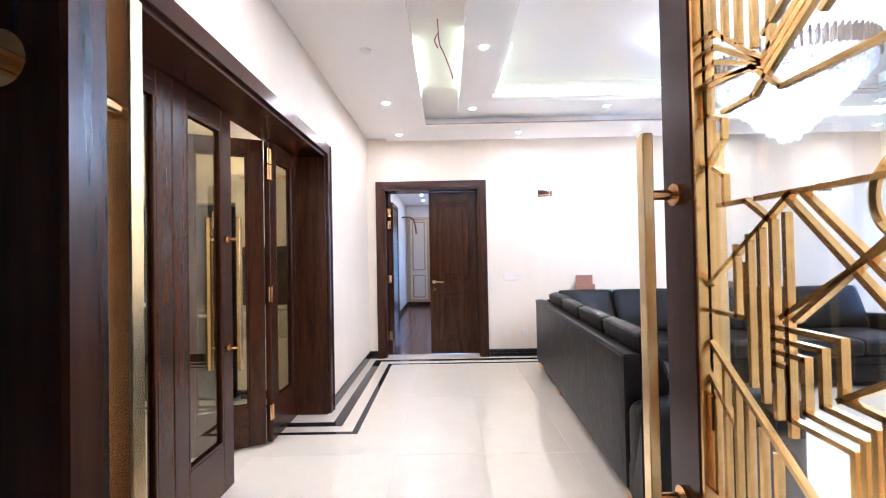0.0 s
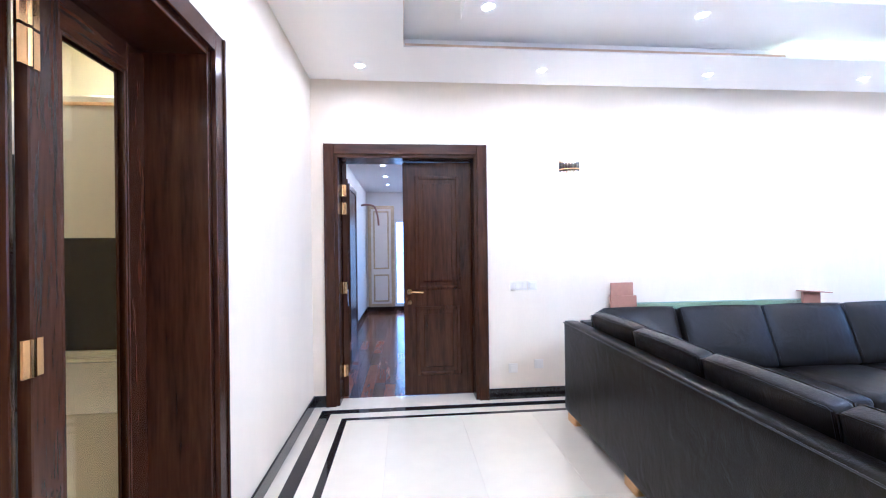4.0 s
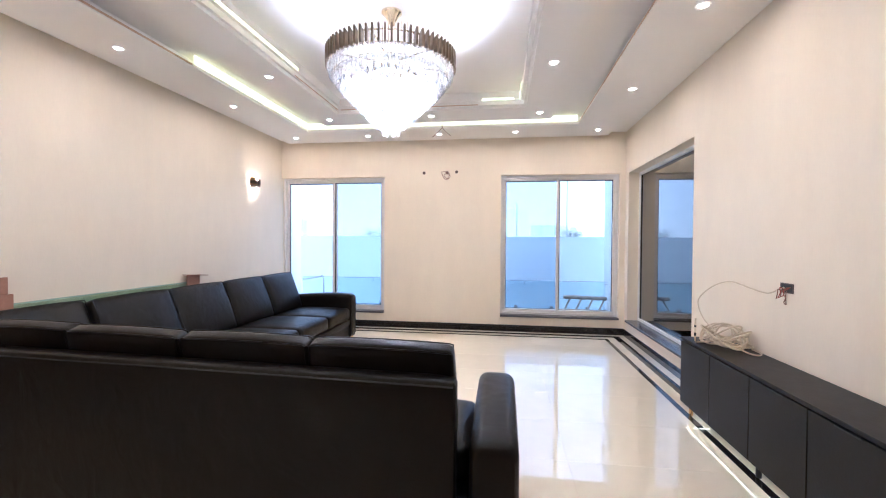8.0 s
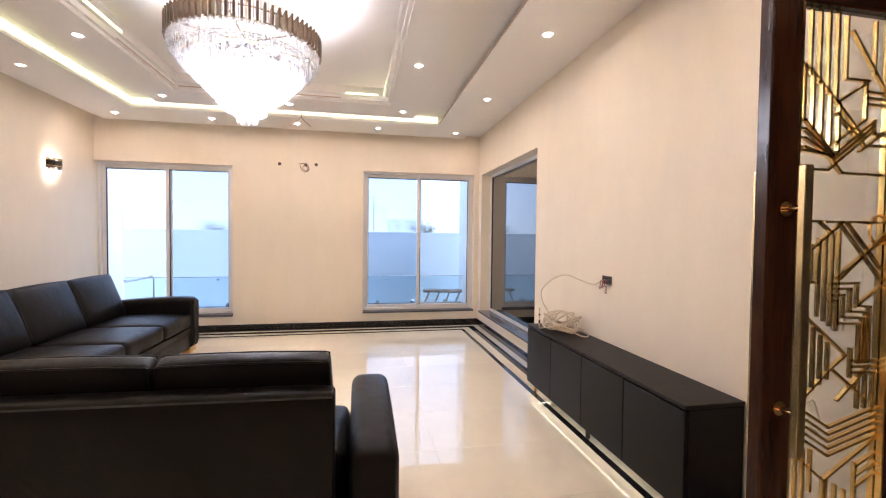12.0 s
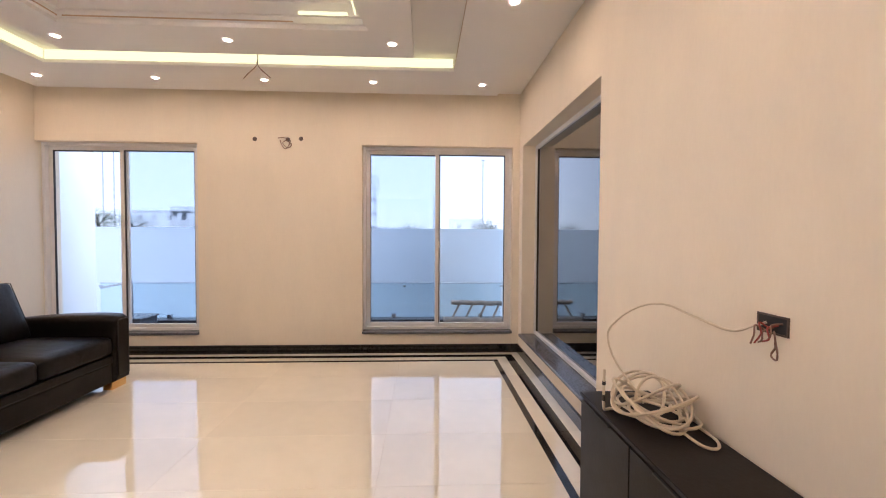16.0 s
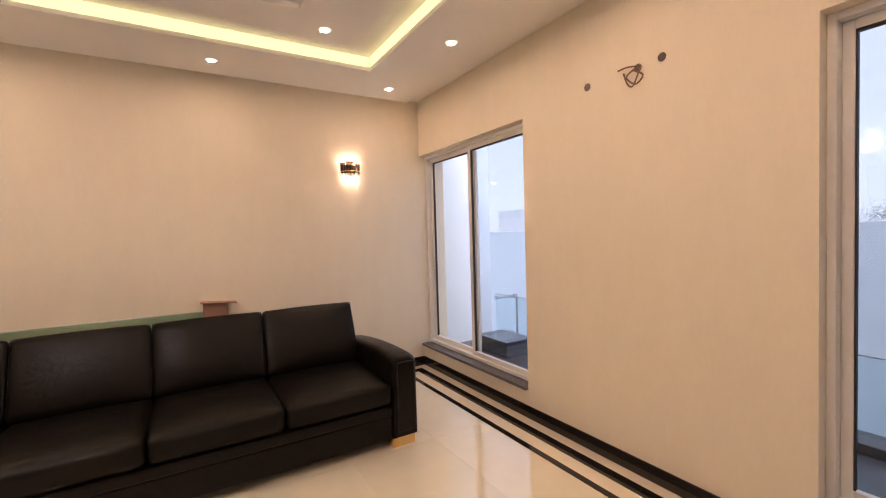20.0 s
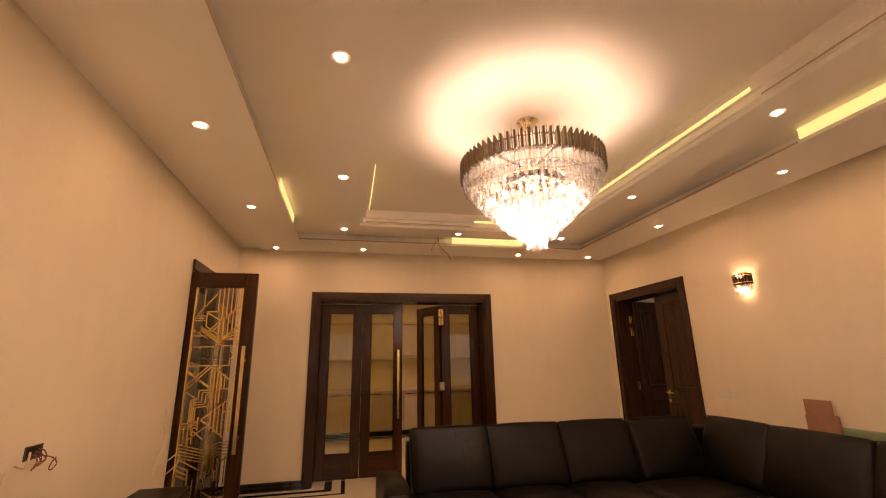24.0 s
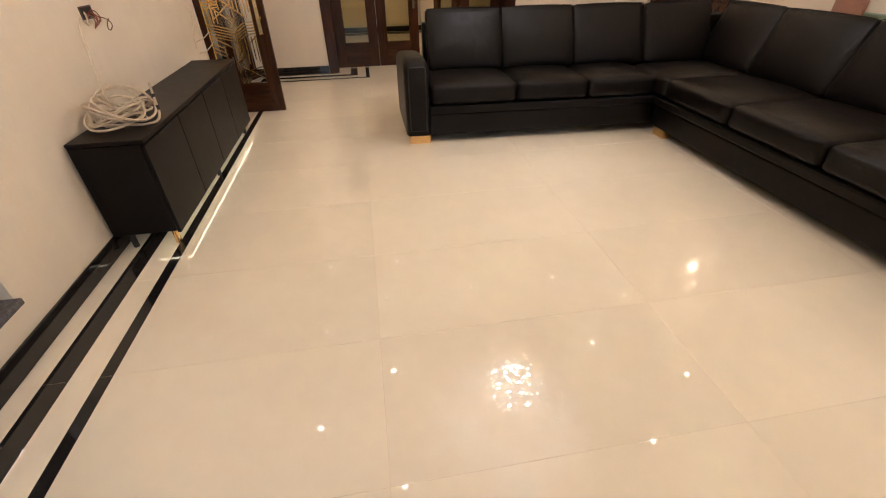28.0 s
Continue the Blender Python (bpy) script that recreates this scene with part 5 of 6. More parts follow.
# the short run stands slightly askew against the long one
for ob in sofa.children_recursive:
    xs_all = [v.co.x for v in ob.data.vertices]
    ys_all = [v.co.y for v in ob.data.vertices]
    if max(xs_all) < 0.92 and min(ys_all) < -0.98 and max(xs_all) - min(xs_all) < 0.9 and (min(ys_all) < -1.1 or max(xs_all) < 0.2):
        for v in ob.data.vertices:
            v.co.x += min(0, v.co.y + 0.3) * 0.0486

# ---- television console ----
con = thing("tv_console", (3.04, 0.95, 0), "long low black laminate console with four doors", "cabinet")
CX0, CX1, CY0, CY1, CZ0, CZ1 = 2.12, 4.01, S + 0.016, 1.10, 0.105, 0.605
part("body", B(CX0, CX1, CY0, CY1 - 0.02, CZ0, CZ1 - 0.022, bev=0.002), M_CONSOLE, con)
part("top", B(CX0 - 0.004, CX1 + 0.004, CY0, CY1 + 0.004, CZ1 - 0.02, CZ1, bev=0.003), M_CONSOLE, con)
for k in range(4):
    a, b = CX0 + (CX1 - CX0) * k / 4, CX0 + (CX1 - CX0) * (k + 1) / 4
    d = part("door", B(a + 0.003, b - 0.003, CY1 - 0.018, CY1, CZ0 - 0.012, CZ1 - 0.03, bev=0.002), M_CONSOLE, con)
    part("finger_pull", B((a + b) / 2 - 0.07, (a + b) / 2 + 0.07, CY1 - 0.004, CY1 + 0.006, CZ1 - 0.036, CZ1 - 0.03), M_GASKET, d)
for u in (CX0 + 0.06, (CX0 + CX1) / 2, CX1 - 0.06):
    for v in (CY0 + 0.05, CY1 - 0.06):
        bm = bmesh.new()
        cyl(bm, (u, v, 0), (u, v, CZ0), 0.015, n=14)
        part("leg", bm, M_BRASS if u > 3.8 and v > 1.0 else M_GASKET, con, smooth=True)
part("led_strip", B(CX0 + 0.03, CX1 - 0.05, CY1 - 0.030, CY1 - 0.020, CZ0 - 0.007, CZ0 - 0.001), G_LEDW, con, "lit warm LED tape under the front edge")
part("led_strip", B(CX1 - 0.062, CX1 - 0.052, CY1 - 0.20, CY1 - 0.032, CZ0 - 0.007, CZ0 - 0.001), G_LEDW, con, "lit warm LED tape under the end")

# coil of cable on the console, and the one from the wall box
rnd = random.Random(4)
bm = bmesh.new()
pts = []
for k in range(300):
    a = k / 300 * 2 * math.pi * 11
    turn = a / (2 * math.pi)
    r = 0.105 + 0.03 * math.sin(turn * 2.7) + 0.014 * math.sin(turn * 5.3 + 1)
    tilt, ph = 0.035 + 0.03 * math.sin(turn * 1.9 + 0.5), turn * 2.2
    pts.append((3.72 + 0.045 * math.sin(turn * 1.3) + r * 1.32 * math.cos(a), 0.915 + 0.02 * math.sin(turn * 2.1) + r * 1.0 * math.sin(a), CZ1 + 0.012 + tilt * (1 + math.sin(a + ph)) + 0.002 * turn))
pts += [(3.80, 1.02, CZ1 + 0.008), (3.79, 1.06, CZ1 + 0.008), (3.77, 1.09, CZ1 + 0.012), (3.75, 1.105, CZ1 + 0.04), (3.745, 1.107, CZ1 + 0.10), (3.742, 1.107, CZ1 + 0.19)]
tube(bm, smooth_path(pts, 2), 0.006, 6)
coil = thing("cable_coil", (3.72, 0.915, CZ1), "tangled coil of white cable on the console", "cable")
part("coil", bm, M_CABLE, coil, smooth=True)
for z0, z1 in ((0.06, 0.085), (0.125, 0.14)):
    bm = bmesh.new()
    cyl(bm, (3.745, 1.107, CZ1 + z0), (3.745, 1.107, CZ1 + z1), 0.0076, n=10)
    part("tape_band", bm, M_GASKET, coil, "black tape round the cable end")
bm = bmesh.new()
tube(bm, smooth_path([(3.60, 0.80, CZ1 + 0.01), (3.50, 0.80, CZ1 + 0.008), (3.44, 0.84, CZ1 + 0.008), (3.47, 0.88, CZ1 + 0.008), (3.60, 0.90, CZ1 + 0.02)], 8), 0.0055, 6)
part("loose_loop", bm, M_CABLE, coil, smooth=True)
bm = bmesh.new()
tube(bm, smooth_path([(3.345, S + 0.003, 1.07), (3.375, S + 0.02, 1.052), (3.44, S + 0.05, 1.022), (3.56, 0.85, 1.045), (3.69, 0.90, 1.073), (3.82, 0.95, 1.03), (3.93, 1.0, 0.93), (3.945, 1.0, 0.85), (3.90, 0.98, 0.765), (3.82, 0.95, 0.70), (3.76, 0.93, CZ1 + 0.04)], 10), 0.0045, 6)
solo("television_cable", bm, M_CABLE, "white cable drooping from the wall box to the console", "cable", smooth=True)
WX0, WX1, WZ0, WZ1 = 3.262, 3.382, 1.037, 1.098
wb = thing("wall_box", (3.36, S, 1.04), "open recessed socket box with loose wires in the wall", "socket box")
for bb in ((WX0, WX0 + 0.006, WZ0, WZ1), (WX1 - 0.006, WX1, WZ0, WZ1), (WX0 + 0.006, WX1 - 0.006, WZ0, WZ0 + 0.006), (WX0 + 0.006, WX1 - 0.006, WZ1 - 0.006, WZ1)):
    part("rim", B(bb[0], bb[1], S, S + 0.005, bb[2], bb[3]), M_BOXMETAL, wb)
part("back", B(WX0 + 0.006, WX1 - 0.006, S + 0.0005, S + 0.002, WZ0 + 0.006, WZ1 - 0.006), M_GASKET, wb)
for k in range(5):
    bm = bmesh.new()
    u = 3.285 + 0.016 * k
    tube(bm, smooth_path([(u, S + 0.002, 1.075 - 0.008 * k), (u + 0.008, S + 0.03, 1.07 - 0.012 * (k % 3)), (u - 0.012 * (k % 2), S + 0.04, 1.04 - 0.01 * k % 0.03), (u + 0.02, S + 0.035, 1.02 - 0.006 * k)], 6), 0.003, 5)
    part("wire", bm, M_REDWIRE if k % 2 else M_COPPER, wb)
bm = bmesh.new()
tube(bm, smooth_path([(3.295, S + 0.02, 1.05), (3.255, S + 0.05, 1.03), (3.235, S + 0.06, 1.0), (3.25, S + 0.05, 0.975), (3.27, S + 0.05, 0.985), (3.255, S + 0.05, 1.01), (3.245, S + 0.06, 1.03)], 6), 0.003, 5)
part("wire", bm, M_COPPER, wb, smooth=True)


def plate(name, y, face, x0, x1, z0, z1, label, keys):
    p = thing(name, ((x0 + x1) / 2, y, z0), label, "switch")
    a, b = sorted((y, y + face * 0.009))
    part("plate", B(x0, x1, a, b, z0, z1, bev=0.003), M_PLASTIC, p)
    for k in range(keys):
        u0 = x0 + 0.012 + (x1 - x0 - 0.024) * k / keys
        u1 = x0 + 0.012 + (x1 - x0 - 0.024) * (k + 1) / keys
        a, b = sorted((y + face * 0.009, y + face * 0.013))
        part("rocker", B(u0 + 0.002, u1 - 0.002, a, b, z0 + 0.014, z1 - 0.014, bev=0.002), M_PLASTIC, p)
    return p


plate("light_switch", N, -1, 1.805, 1.968, 1.012, 1.098, "white double light switch plate beside the door", 4)
plate("light_switch", N, -1, 1.975, 2.062, 1.010, 1.096, "white single light switch plate beside the door", 2)
plate("wall_socket", N, -1, 1.783, 1.868, 0.243, 0.328, "white wall socket above the skirting", 1)
plate("wall_socket", N, -1, 2.03, 2.115, 0.275, 0.36, "white blank socket plate above the skirting", 1)
plate("light_switch", S, 1, 1.72, 1.80, 1.03, 1.115, "small switch plate beside the entrance door", 1)
bm = bmesh.new()
tube(bm, smooth_path([(1.80, S + 0.002, 0.98), (1.82, S + 0.03, 0.94), (1.86, S + 0.03, 0.84), (1.90, S + 0.02, 0.74), (1.92, S + 0.02, 0.66)], 8), 0.003, 5)
solo("loose_wire", bm, M_CABLE, "loose pale wires hanging from the wall by the entrance", "wires", smooth=True)
bm = bmesh.new()
tube(bm, smooth_path([(1.84, S + 0.003, 0.70), (1.80, S + 0.06, 0.72), (1.74, S + 0.11, 0.76), (1.71, S + 0.12, 0.70), (1.76, S + 0.05, 0.62), (1.83, S + 0.004, 0.61)], 8), 0.004, 5)
solo("loose_cable", bm, M_CABLE, "white cable loop sticking out of the wall by the entrance", "cable", smooth=True)

# glass sheet stored behind the sofa with cardboard corners
gs = thing("glass_sheet", (3.85, 5.95, 0), "greenish glass sheet leaning on the wall behind the sofa", "glass sheet")
pane = part("sheet", B(2.93, 4.80, 6.012, 6.022, 0.10, 0.862), M_SHEET, gs)
part("edge", B(2.93, 4.80, 6.010, 6.024, 0.862, 0.872), M_GLASSEDGE, gs, "green polished glass edge")
part("lower_edge", B(2.93, 4.80, 6.010, 6.024, 0.0, 0.10), M_GLASSEDGE, gs)
cb = thing("cardboard_corner", (2.88, 6.0, 0), "brown cardboard corner guard on the glass sheet", "cardboard")
part("sleeve", B(2.75, 3.005, 5.985, 6.008, 0.56, 0.945, bev=0.004), M_CARD, cb)
part("flap", B(2.755, 2.975, 5.992, 6.006, 0.945, 1.068, bev=0.003), M_CARD, cb)
part("back_flap", B(2.76, 2.99, 6.026, 6.036, 0.60, 0.95, bev=0.003), M_CARD, cb)
cb = thing("cardboard_corner", (4.82, 6.0, 0), "folded cardboard corner guard on the glass sheet", "cardboard")
part("sleeve", B(4.71, 4.90, 5.985, 6.008, 0.56, 0.945, bev=0.004), M_CARD, cb)
bm = B(4.69, 4.97, 5.93, 6.04, 0.948, 0.956, bev=0.002)
bmesh.ops.rotate(bm, verts=bm.verts, cent=(4.7, 6, 0.95), matrix=Matrix.Rotation(radians(4), 3, "Y"))
part("flap", bm, M_CARD, cb)

# ---- wall sconces ----


def sconce(x, y, label):
    s = thing("wall_sconce", (x, y, 2.0), label, "wall lamp", group="wall sconces")
    part("back_plate", B(-0.055, 0.055, -0.014, 0.0, 0.06, 0.25, bev=0.006), M_BRASS, s, local=True)
    for z in (0.135, 0.205):
        bm = bmesh.new()
        n = 16
        tube(bm, [(0.106 * math.cos(math.pi * (1 + k / n)), -0.012 + 0.093 * math.sin(math.pi * (1 + k / n)), z) for k in range(n + 1)], 0.0035, 6)
        part("hoop", bm, M_BRASS, s, local=True)
    for k in range(11):
        a = math.pi * (1 + (k + 0.5) / 11)
        cx, cy = 0.098 * math.cos(a), -0.012 + 0.085 * math.sin(a)
        bm = bmesh.new()
        bx(bm, -0.0122, 0.0122, -0.003, 0.003, 0.115, 0.222, bev=0.002)
        bmesh.ops.rotate(bm, verts=bm.verts, cent=(0, 0, 0), matrix=Matrix.Rotation(a - math.pi / 2, 3, "Z"))
        bmesh.ops.translate(bm, verts=bm.verts, vec=(cx, cy, 0))
        part("plate", bm, M_BRONZE, s, local=True)
    for row, (r, z, n) in enumerate(((0.088, 0.06, 9), (0.062, 0.03, 7), (0.036, 0.0, 4))):
        for k in range(n):
            a = math.pi * (1 + (k + 0.5) / n)
            bm = bmesh.new()
            cyl(bm, (r * math.cos(a), -0.012 + r * 0.86 * math.sin(a), z), (r * math.cos(a), -0.012 + r * 0.86 * math.sin(a), z + 0.075), 0.004, 0.0085, n=6)
            part("crystal", bm, M_CRYSTAL, s, local=True)
    for u, z in ((-0.045, 0.215), (0.045, 0.215), (-0.025, 0.075), (0.025, 0.075)):
        bm = bmesh.new()
        bmesh.ops.create_uvsphere(bm, u_segments=12, v_segments=8, radius=0.012, matrix=Matrix.Translation((u, -0.04, z)))
        part("bulb", bm, G_SCONCE, s, "glowing bulb", local=True, smooth=True)
    return s


sc1 = sconce(2.385, N, "dark bronze and crystal wall sconce, lit, beside the door")
sc2 = copy_thing(sc1, pose(6.075, N, 2.0))
tagged(sc2, "dark bronze and crystal wall sconce, lit, beside the window")

# ---- chandelier ----
CHX, CHY, CHZ = 3.455, 3.325, 2.115
ch = thing("chandelier", (CHX, CHY, CHZ), "large round crystal chandelier with dark bronze crown, lit", "chandelier")
bm = bmesh.new()
spin(bm, [(0.03, 0.895), (0.075, 0.90), (0.075, 0.885), (0.05, 0.86), (0.02, 0.80), (0.012, 0.79)], 20)
part("canopy", bm, M_CHAMPAGNE, ch, "pale gold ceiling canopy", local=True, smooth=True)
bm = bmesh.new()
cyl(bm, (0, 0, 0.50), (0, 0, 0.80), 0.011, n=10)
part("stem", bm, M_CHAMPAGNE, ch, local=True, smooth=True)
for k in range(6):
    a = k * math.pi / 3
    bm = bmesh.new()
    tube(bm, [(0, 0, 0.53), (0.43 * math.cos(a), 0.43 * math.sin(a), 0.53)], 0.007, 6)
    part("spoke", bm, M_CHAMPAGNE, ch, local=True)
R = 0.45
for z in (0.485, 0.56):
    bm = bmesh.new()
    tube(bm, [((R - 0.012) * math.cos(2 * math.pi * k / 60), (R - 0.012) * math.sin(2 * math.pi * k / 60), z) for k in range(61)], 0.006, 5)
    part("hoop", bm, M_CHAMPAGNE, ch, local=True)
bm = bmesh.new()
vs = [bm.verts.new(p) for p in ((-0.020, -0.0065, 0.470), (0.020, -0.0065, 0.470), (0.020, -0.0065, 0.588), (-0.004, -0.0065, 0.574), (-0.020, -0.0065, 0.562))]
f = bm.faces.new(vs)
ex = bmesh.ops.extrude_face_region(bm, geom=[f])
bmesh.ops.translate(bm, verts=[v for v in ex["geom"] if isinstance(v, bmesh.types.BMVert)], vec=(0, 0.013, 0))
bmesh.ops.recalc_face_normals(bm, faces=bm.faces)
crown_plate = mesh_of("crown_plate", bm, M_CROWN)
bm = bmesh.new()
cyl(bm, (0, 0, 0.455), (0, 0, 0.60), 0.0028, n=6)
cyl(bm, (0, 0, 0.60), (0, 0, 0.622), 0.0028, 0.0006, n=6)
crown_rod = mesh_of("crown_rod", bm, M_CHAMPAGNE)
NP = 72
for k in range(NP):
    a = 2 * math.pi * k / NP
    ob = new("crown_plate", crown_plate)
    ob.parent = ch
    ob.matrix_basis = pose(R * math.cos(a), R * math.sin(a), 0, 0, 0, math.degrees(a))
    a += math.pi / NP
    ob = new("crown_rod", crown_rod)
    ob.parent = ch
    ob.matrix_basis = pose(R * math.cos(a), R * math.sin(a), 0)
bm = bmesh.new()
bmesh.ops.create_cone(bm, cap_ends=True, segments=6, radius1=0.011, radius2=0.0215, depth=0.075, matrix=Matrix.Translation((0, 0, 0.0375)))
bmesh.ops.create_cone(bm, cap_ends=True, segments=6, radius1=0.0215, radius2=0.008, depth=0.02, matrix=Matrix.Translation((0, 0, 0.085)))
crystal = mesh_of("crystal", bm, M_CRYSTAL)
tiers = [(0.437, 0.395, 66), (0.392, 0.335, 54), (0.348, 0.288, 48), (0.304, 0.245, 42), (0.26, 0.203, 36), (0.216, 0.162, 30), (0.168, 0.112, 24), (0.114, 0.058, 16), (0.056, 0.0, 8)]
for ti, (r, z, n) in enumerate(tiers):
    if ti:
        bm = bmesh.new()
        tube(bm, [(r * math.cos(2 * math.pi * k / 36), r * math.sin(2 * math.pi * k / 36), z + 0.097) for k in range(37)], 0.004, 4)
        part("tier_hoop", bm, M_CHAMPAGNE, ch, local=True)
    for k in range(n):
        a = 2 * math.pi * (k + 0.5 * (ti % 2)) / n
        ob = new("crystal", crystal)
        ob.parent = ch
        ob.matrix_basis = pose(r * math.cos(a), r * math.sin(a), z, 0, 0, 37 * k)
# unseen rings, added to weaken the bulbs' hot spot on the ceiling
for r0, r1, z in ((0.012, 0.05, 0.40), (0.125, 0.15, 0.425), (0.205, 0.228, 0.45)):
    bm = bmesh.new()
    spin(bm, [(r0, z), (r0, z + 0.012), (r1 - 0.004, z + 0.012), (r1, z + 0.006), (r1 - 0.004, z), (r0, z)], 40)
    part("lamp_ring", bm, M_CHAMPAGNE, ch, "pale gold ring added to weaken the light thrown upward", local=True)
bulb = None
for r, z, n in ((0.255, 0.315, 9), (0.17, 0.225, 8), (0.10, 0.145, 6), (0.04, 0.08, 3)):
    for k in range(n):
        a = 2 * math.pi * k / n + r
        if bulb is None:
            bm = bmesh.new()
            bmesh.ops.create_uvsphere(bm, u_segments=12, v_segments=8, radius=0.0135)
            bulb = mesh_of("bulb", bm, G_BULB, True)
        ob = new("bulb", bulb)
        ob.parent = ch
        ob.location = (r * math.cos(a), r * math.sin(a), z)

# ---- led tapes in the ceiling troughs ----


def led(x0, x1, y0, y1, z0, z1, label="glowing yellow band for the LED-lit cove face"):
    solo("led_strip", B(x0, x1, y0, y1, z0, z1), G_LED, label, "led strip", group="ceiling led bands")


# trough bands glow themselves in place of the cove faces lit by LED tape
L0, L1 = RING + 0.028, TROUGH - 0.004
led(ri[1] - 0.008, ri[1] - 0.001, ri[2] + 0.01, ri[3] - 0.01, L0, L1)
led(3.80, ri[1] - 0.012, ri[3] - 0.008, ri[3] - 0.001, L0, L1)
led(1.40, 2.35, ri[2] + 0.001, ri[2] + 0.008, L0, L1)
led(ri[0] + 0.001, ri[0] + 0.008, 3.42, 4.36, L0, L1)
led(po[0] - 0.008, po[0] - 0.001, 3.3, 4.4, L0, L1)
C0, C1 = RING + 0.067, RING + 0.09
led(4.72, pi_[1] - 0.09, pi_[2] + 0.073, pi_[2] + 0.08, C0, C1, "lit LED band inside the coffer")
led(pi_[1] - 0.08, pi_[1] - 0.073, 2.40, 2.75, C0, C1, "lit LED band inside the coffer")
led(pi_[0] + 0.073, pi_[0] + 0.08, 3.50, pi_[3] - 0.09, C0, C1, "lit LED band inside the coffer")
led(1.80, 2.78, pi_[2] + 0.073, pi_[2] + 0.08, C0, C1, "lit LED band inside the coffer")
led(pi_[0] + 0.09, 4.15, pi_[3] - 0.08, pi_[3] - 0.073, C0, C1, "lit LED band inside the coffer")


def tape(x0, x1, y0, y1, z0, z1):
    solo("led_tape", B(x0, x1, y0, y1, z0, z1), M_TAPE, "unlit tan LED tape along the ceiling edge", "led strip", group="unlit ceiling tapes")


T0, T1 = RING + 0.008, RING + 0.024
tape(2.40, ri[1] - 0.01, ri[2] + 0.0005, ri[2] + 0.003, T0, T1)
tape(ri[0] + 0.01, 3.78, ri[3] - 0.003, ri[3] - 0.0005, T0, T1)
tape(ri[0] + 0.0005, ri[0] + 0.003, ri[2] + 0.01, 3.40, T0, T1)
tape(ri[0] + 0.0005, ri[0] + 0.003, 4.38, ri[3] - 0.01, T0, T1)
tape(4.17, pi_[1] - 0.03, pi_[3] - 0.029, pi_[3] - 0.0265, RING + 0.034, RING + 0.044)
tape(pi_[1] - 0.029, pi_[1] - 0.0265, 2.80, pi_[3] - 0.06, RING + 0.034, RING + 0.044)
tape(pi_[0] + 0.0265, pi_[0] + 0.029, pi_[2] + 0.06, 3.48, RING + 0.034, RING + 0.044)


# ---- loose wires ----
def wires(name, paths, mat, label, r=0.004):
    t = thing(name, paths[0][0], label, "wires")
    for p in paths:
        bm = bmesh.new()
        tube(bm, smooth_path(p, 7), r, 5)
        part("wire", bm, mat, t, smooth=True)


wires("ceiling_wire", [[(5.86, 3.30, TROUGH), (5.85, 3.29, 2.86), (5.84, 3.30, 2.80), (5.85, 3.38, 2.73), (5.87, 3.42, 2.70)], [(5.85, 3.30, 2.84), (5.84, 3.27, 2.78), (5.84, 3.18, 2.70)]], M_COPPER, "twisted wires hanging from the ceiling trough near the windows")
wires("ceiling_wire", [[(1.02, 3.20, TROUGH), (1.03, 3.21, 2.80), (1.06, 3.24, 2.74), (1.10, 3.30, 2.66), (1.12, 3.32, 2.60)], [(1.02, 3.20, 2.86), (1.0, 3.14, 2.78), (1.02, 3.12, 2.72)]], M_REDWIRE, "red and white wires hanging from the ceiling trough")
wires("wall_wires", [[(E, 3.36, 2.40), (E - 0.03, 3.36, 2.39), (E - 0.05, 3.40, 2.35), (E - 0.04, 3.35, 2.30), (E - 0.03, 3.31, 2.34), (E - 0.04, 3.36, 2.38)],
                     [(E, 3.34, 2.40), (E - 0.05, 3.32, 2.36), (E - 0.05, 3.36, 2.29), (E - 0.03, 3.41, 2.32), (E - 0.02, 3.44, 2.39)],
                     [(E, 3.36, 2.41), (E - 0.04, 3.40, 2.41), (E - 0.06, 3.45, 2.40)]], M_COPPER, "tangled brown wires poking out of the wall", 0.005)
for y, z in ((3.36, 2.40), (3.72, 2.40), (3.215, 2.41)):
    bm = bmesh.new()
    cyl(bm, (E - 0.003, y, z), (E + 0.001, y, z), 0.024, n=14)
    solo("conduit_hole", bm, M_BOXMETAL, "small dark conduit hole in the window wall", "conduit", group="conduit holes")

# ---- pieces of the floors ----


def slab_mesh(name, lx, ly, mat, h=0.012):
    bm = bmesh.new()
    bx(bm, 0, lx, 0, ly, -h, 0)
    top = [e for e in bm.edges if all(v.co.z > -1e-6 for v in e.verts)]
    bmesh.ops.bevel(bm, geom=top, offset=0.0006, segments=1, affect="EDGES")
    return mesh_of(name, bm, mat)


made = {}


def lay(name, x0, x1, y0, y1, mat, parent, z=0.0, gap=0.0006):
    if x1 - x0 < 0.02 or y1 - y0 < 0.02:
        return
    key = (name, round(x1 - x0, 4), round(y1 - y0, 4))
    if key not in made:
        made[key] = slab_mesh(name, x1 - x0 - 2 * gap, y1 - y0 - 2 * gap, mat)
    ob = new(name, made[key])
    ob.parent = parent
    ob.location = (x0 + gap, y0 + gap, z)


def cuts(a, b, first, step):
    out = [a]
    k = math.ceil((a - first) / step - 1e-6)
    while first + k * step < b - 0.02:
        if first + k * step > a + 0.02:
            out.append(first + k * step)
        k += 1
    return out + [b]


S1, S2, S3, S4 = 0.092, 0.182, 0.288, 0.338      # stripe offsets from the walls: wide, narrow
JX, JY = 4.885, 2.10
TXS, TYS = 0.6, 1.19
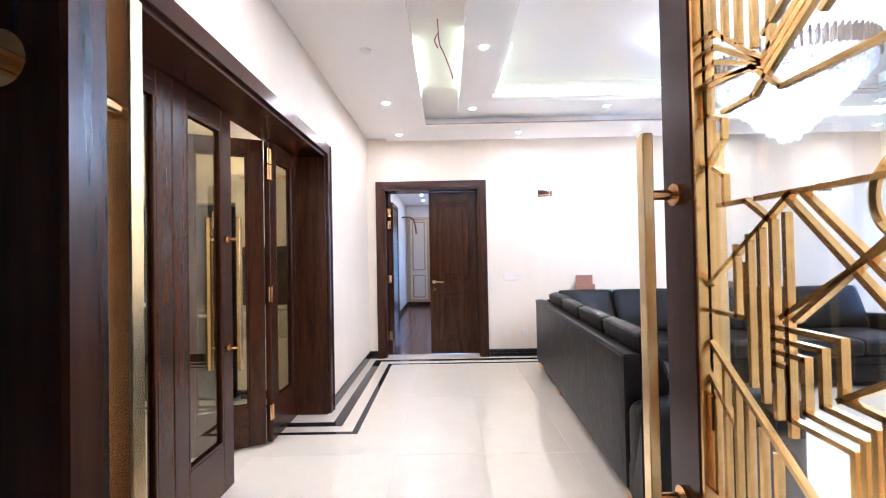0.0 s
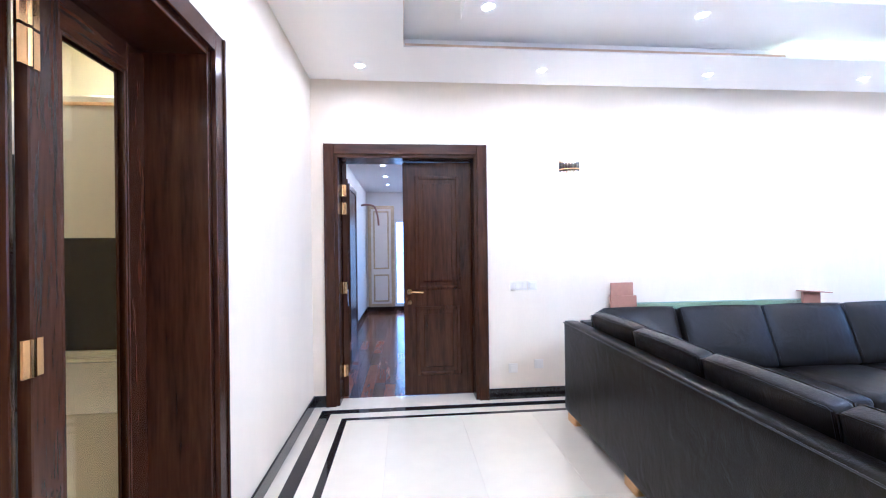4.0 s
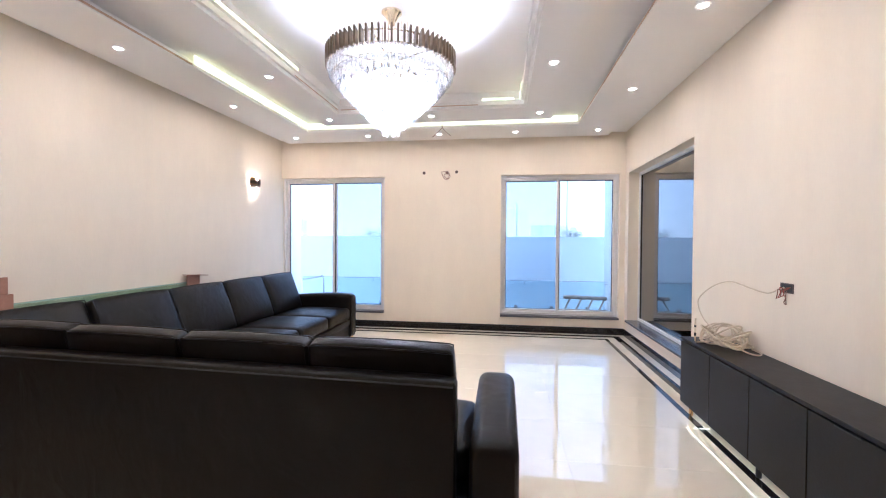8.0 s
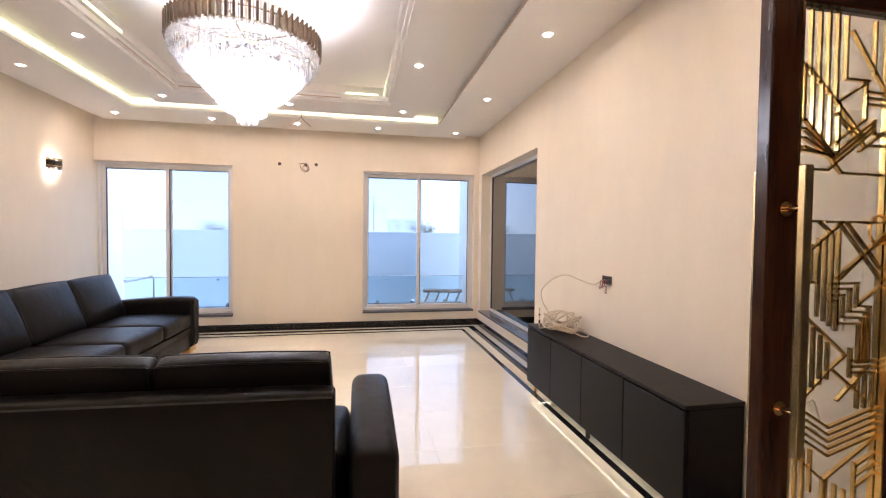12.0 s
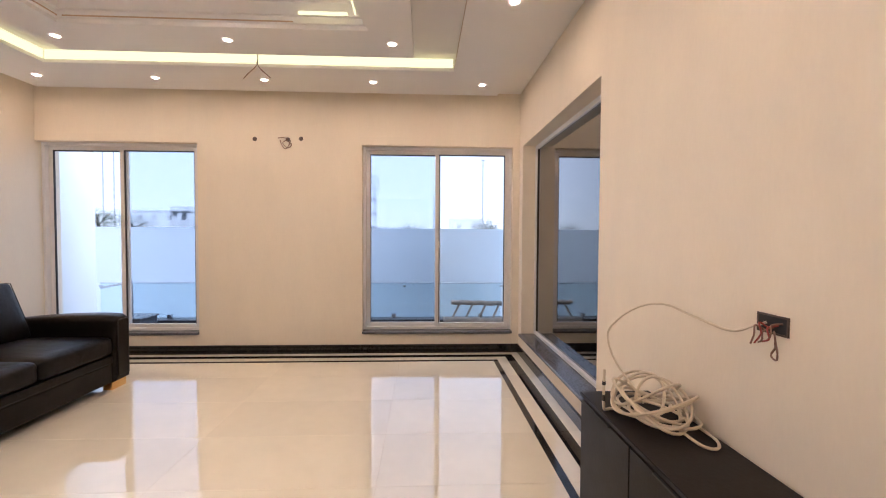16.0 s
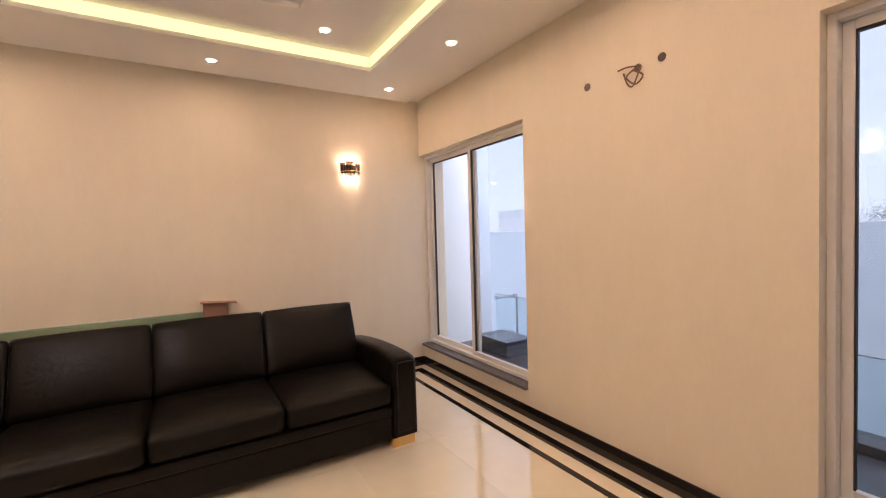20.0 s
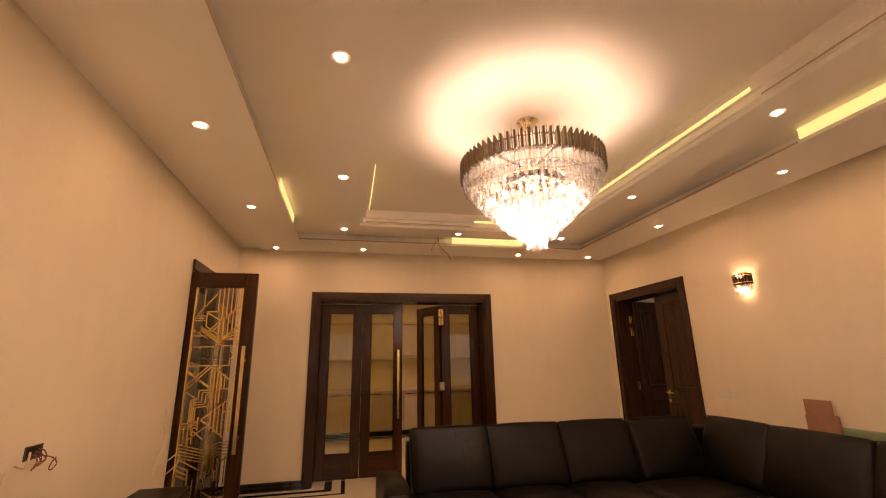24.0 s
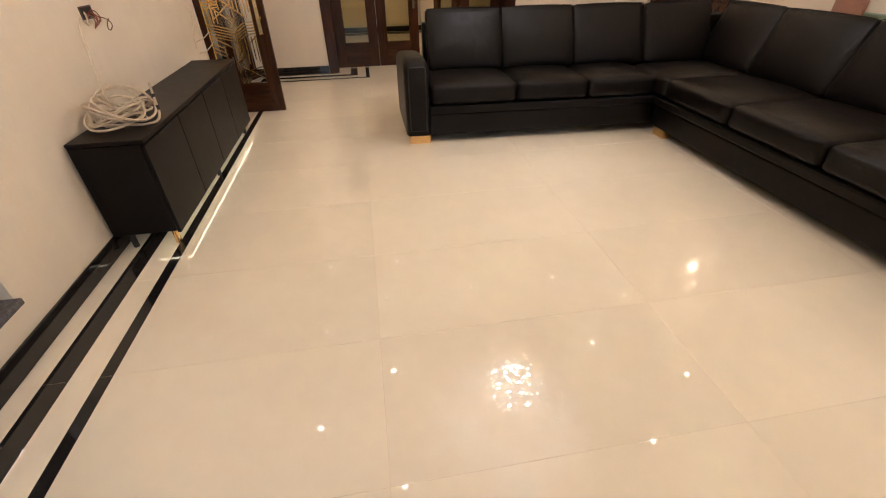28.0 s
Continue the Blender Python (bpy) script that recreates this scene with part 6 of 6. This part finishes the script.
# main field
fx = cuts(W + S4, E - S4, JX, TXS)
fy = cuts(S + S4, N - S4, JY, TYS)
for xa, xb in zip(fx, fx[1:]):
    for ya, yb in zip(fy, fy[1:]):
        lay("tile", xa, xb, ya, yb, M_TILE, floor)
# border rings: cream, wide black, cream, narrow black, broken at the kitchen opening on the west side
KA, KB = 1.87, 3.98


def ring(o, i, mat, name):
    for ya, yb in ((S + o, S + i), (N - i, N - o)):
        xs_ = cuts(W + o, E - o, JX, TXS)
        for xa, xb in zip(xs_, xs_[1:]):
            lay(name, xa, xb, ya, yb, mat, floor)
    ys_ = cuts(S + i, N - i, JY, TYS)
    for ya, yb in zip(ys_, ys_[1:]):
        lay(name, E - i, E - o, ya, yb, mat, floor)
    ca, cb = KA + i, KB - i                            # the stripe turns into the opening here
    for a, b in ((S + i, KA + i), (KB - i, N - i)):
        cs = cuts(a, b, JY, TYS)
        for ya, yb in zip(cs, cs[1:]):
            lay(name, W + o, W + i, ya, yb, mat, floor)
    lay(name, W - WT, W + o, KA + o, KA + i, mat, floor)
    lay(name, W - WT, W + o, KB - i, KB - o, mat, floor)


ring(0.0, S1, M_TILE, "border_tile")
ring(S1, S2, M_BLACK, "border_stripe")
ring(S2, S3, M_TILE, "border_tile")
ring(S3, S4, M_BLACK, "border_stripe")
cs = cuts(KA + S4, KB - S4, JY, TYS)
for ya, yb in zip(cs, cs[1:]):
    lay("tile", W - WT, W + S4, ya, yb, M_TILE, floor)
lay("tile", W - WT, W, KY0 - 0.0, KA, M_TILE, floor)
lay("tile", W - WT, W, KB, KY1, M_TILE, floor)
lay("tile", DX0, DX1, N, N + 0.2, M_TILE, floor)
lay("tile", GX0, GX1, S - WT, S, M_TILE, floor)

# walnut planks of the corridor
prnd = random.Random(11)
k = 0
x = CW
while x < CE:
    yy = N + 0.2 - prnd.uniform(0.0, 0.8)
    while yy < CN:
        ln = prnd.choice((0.6, 0.8, 0.9))
        a, b = max(yy, N + 0.2), min(yy + ln, CN)
        if b - a > 0.05:
            lay("plank", x, min(x + 0.11, CE), a, b, M_PLANK, cfl, gap=0.0008)
        yy += ln
    x += 0.11
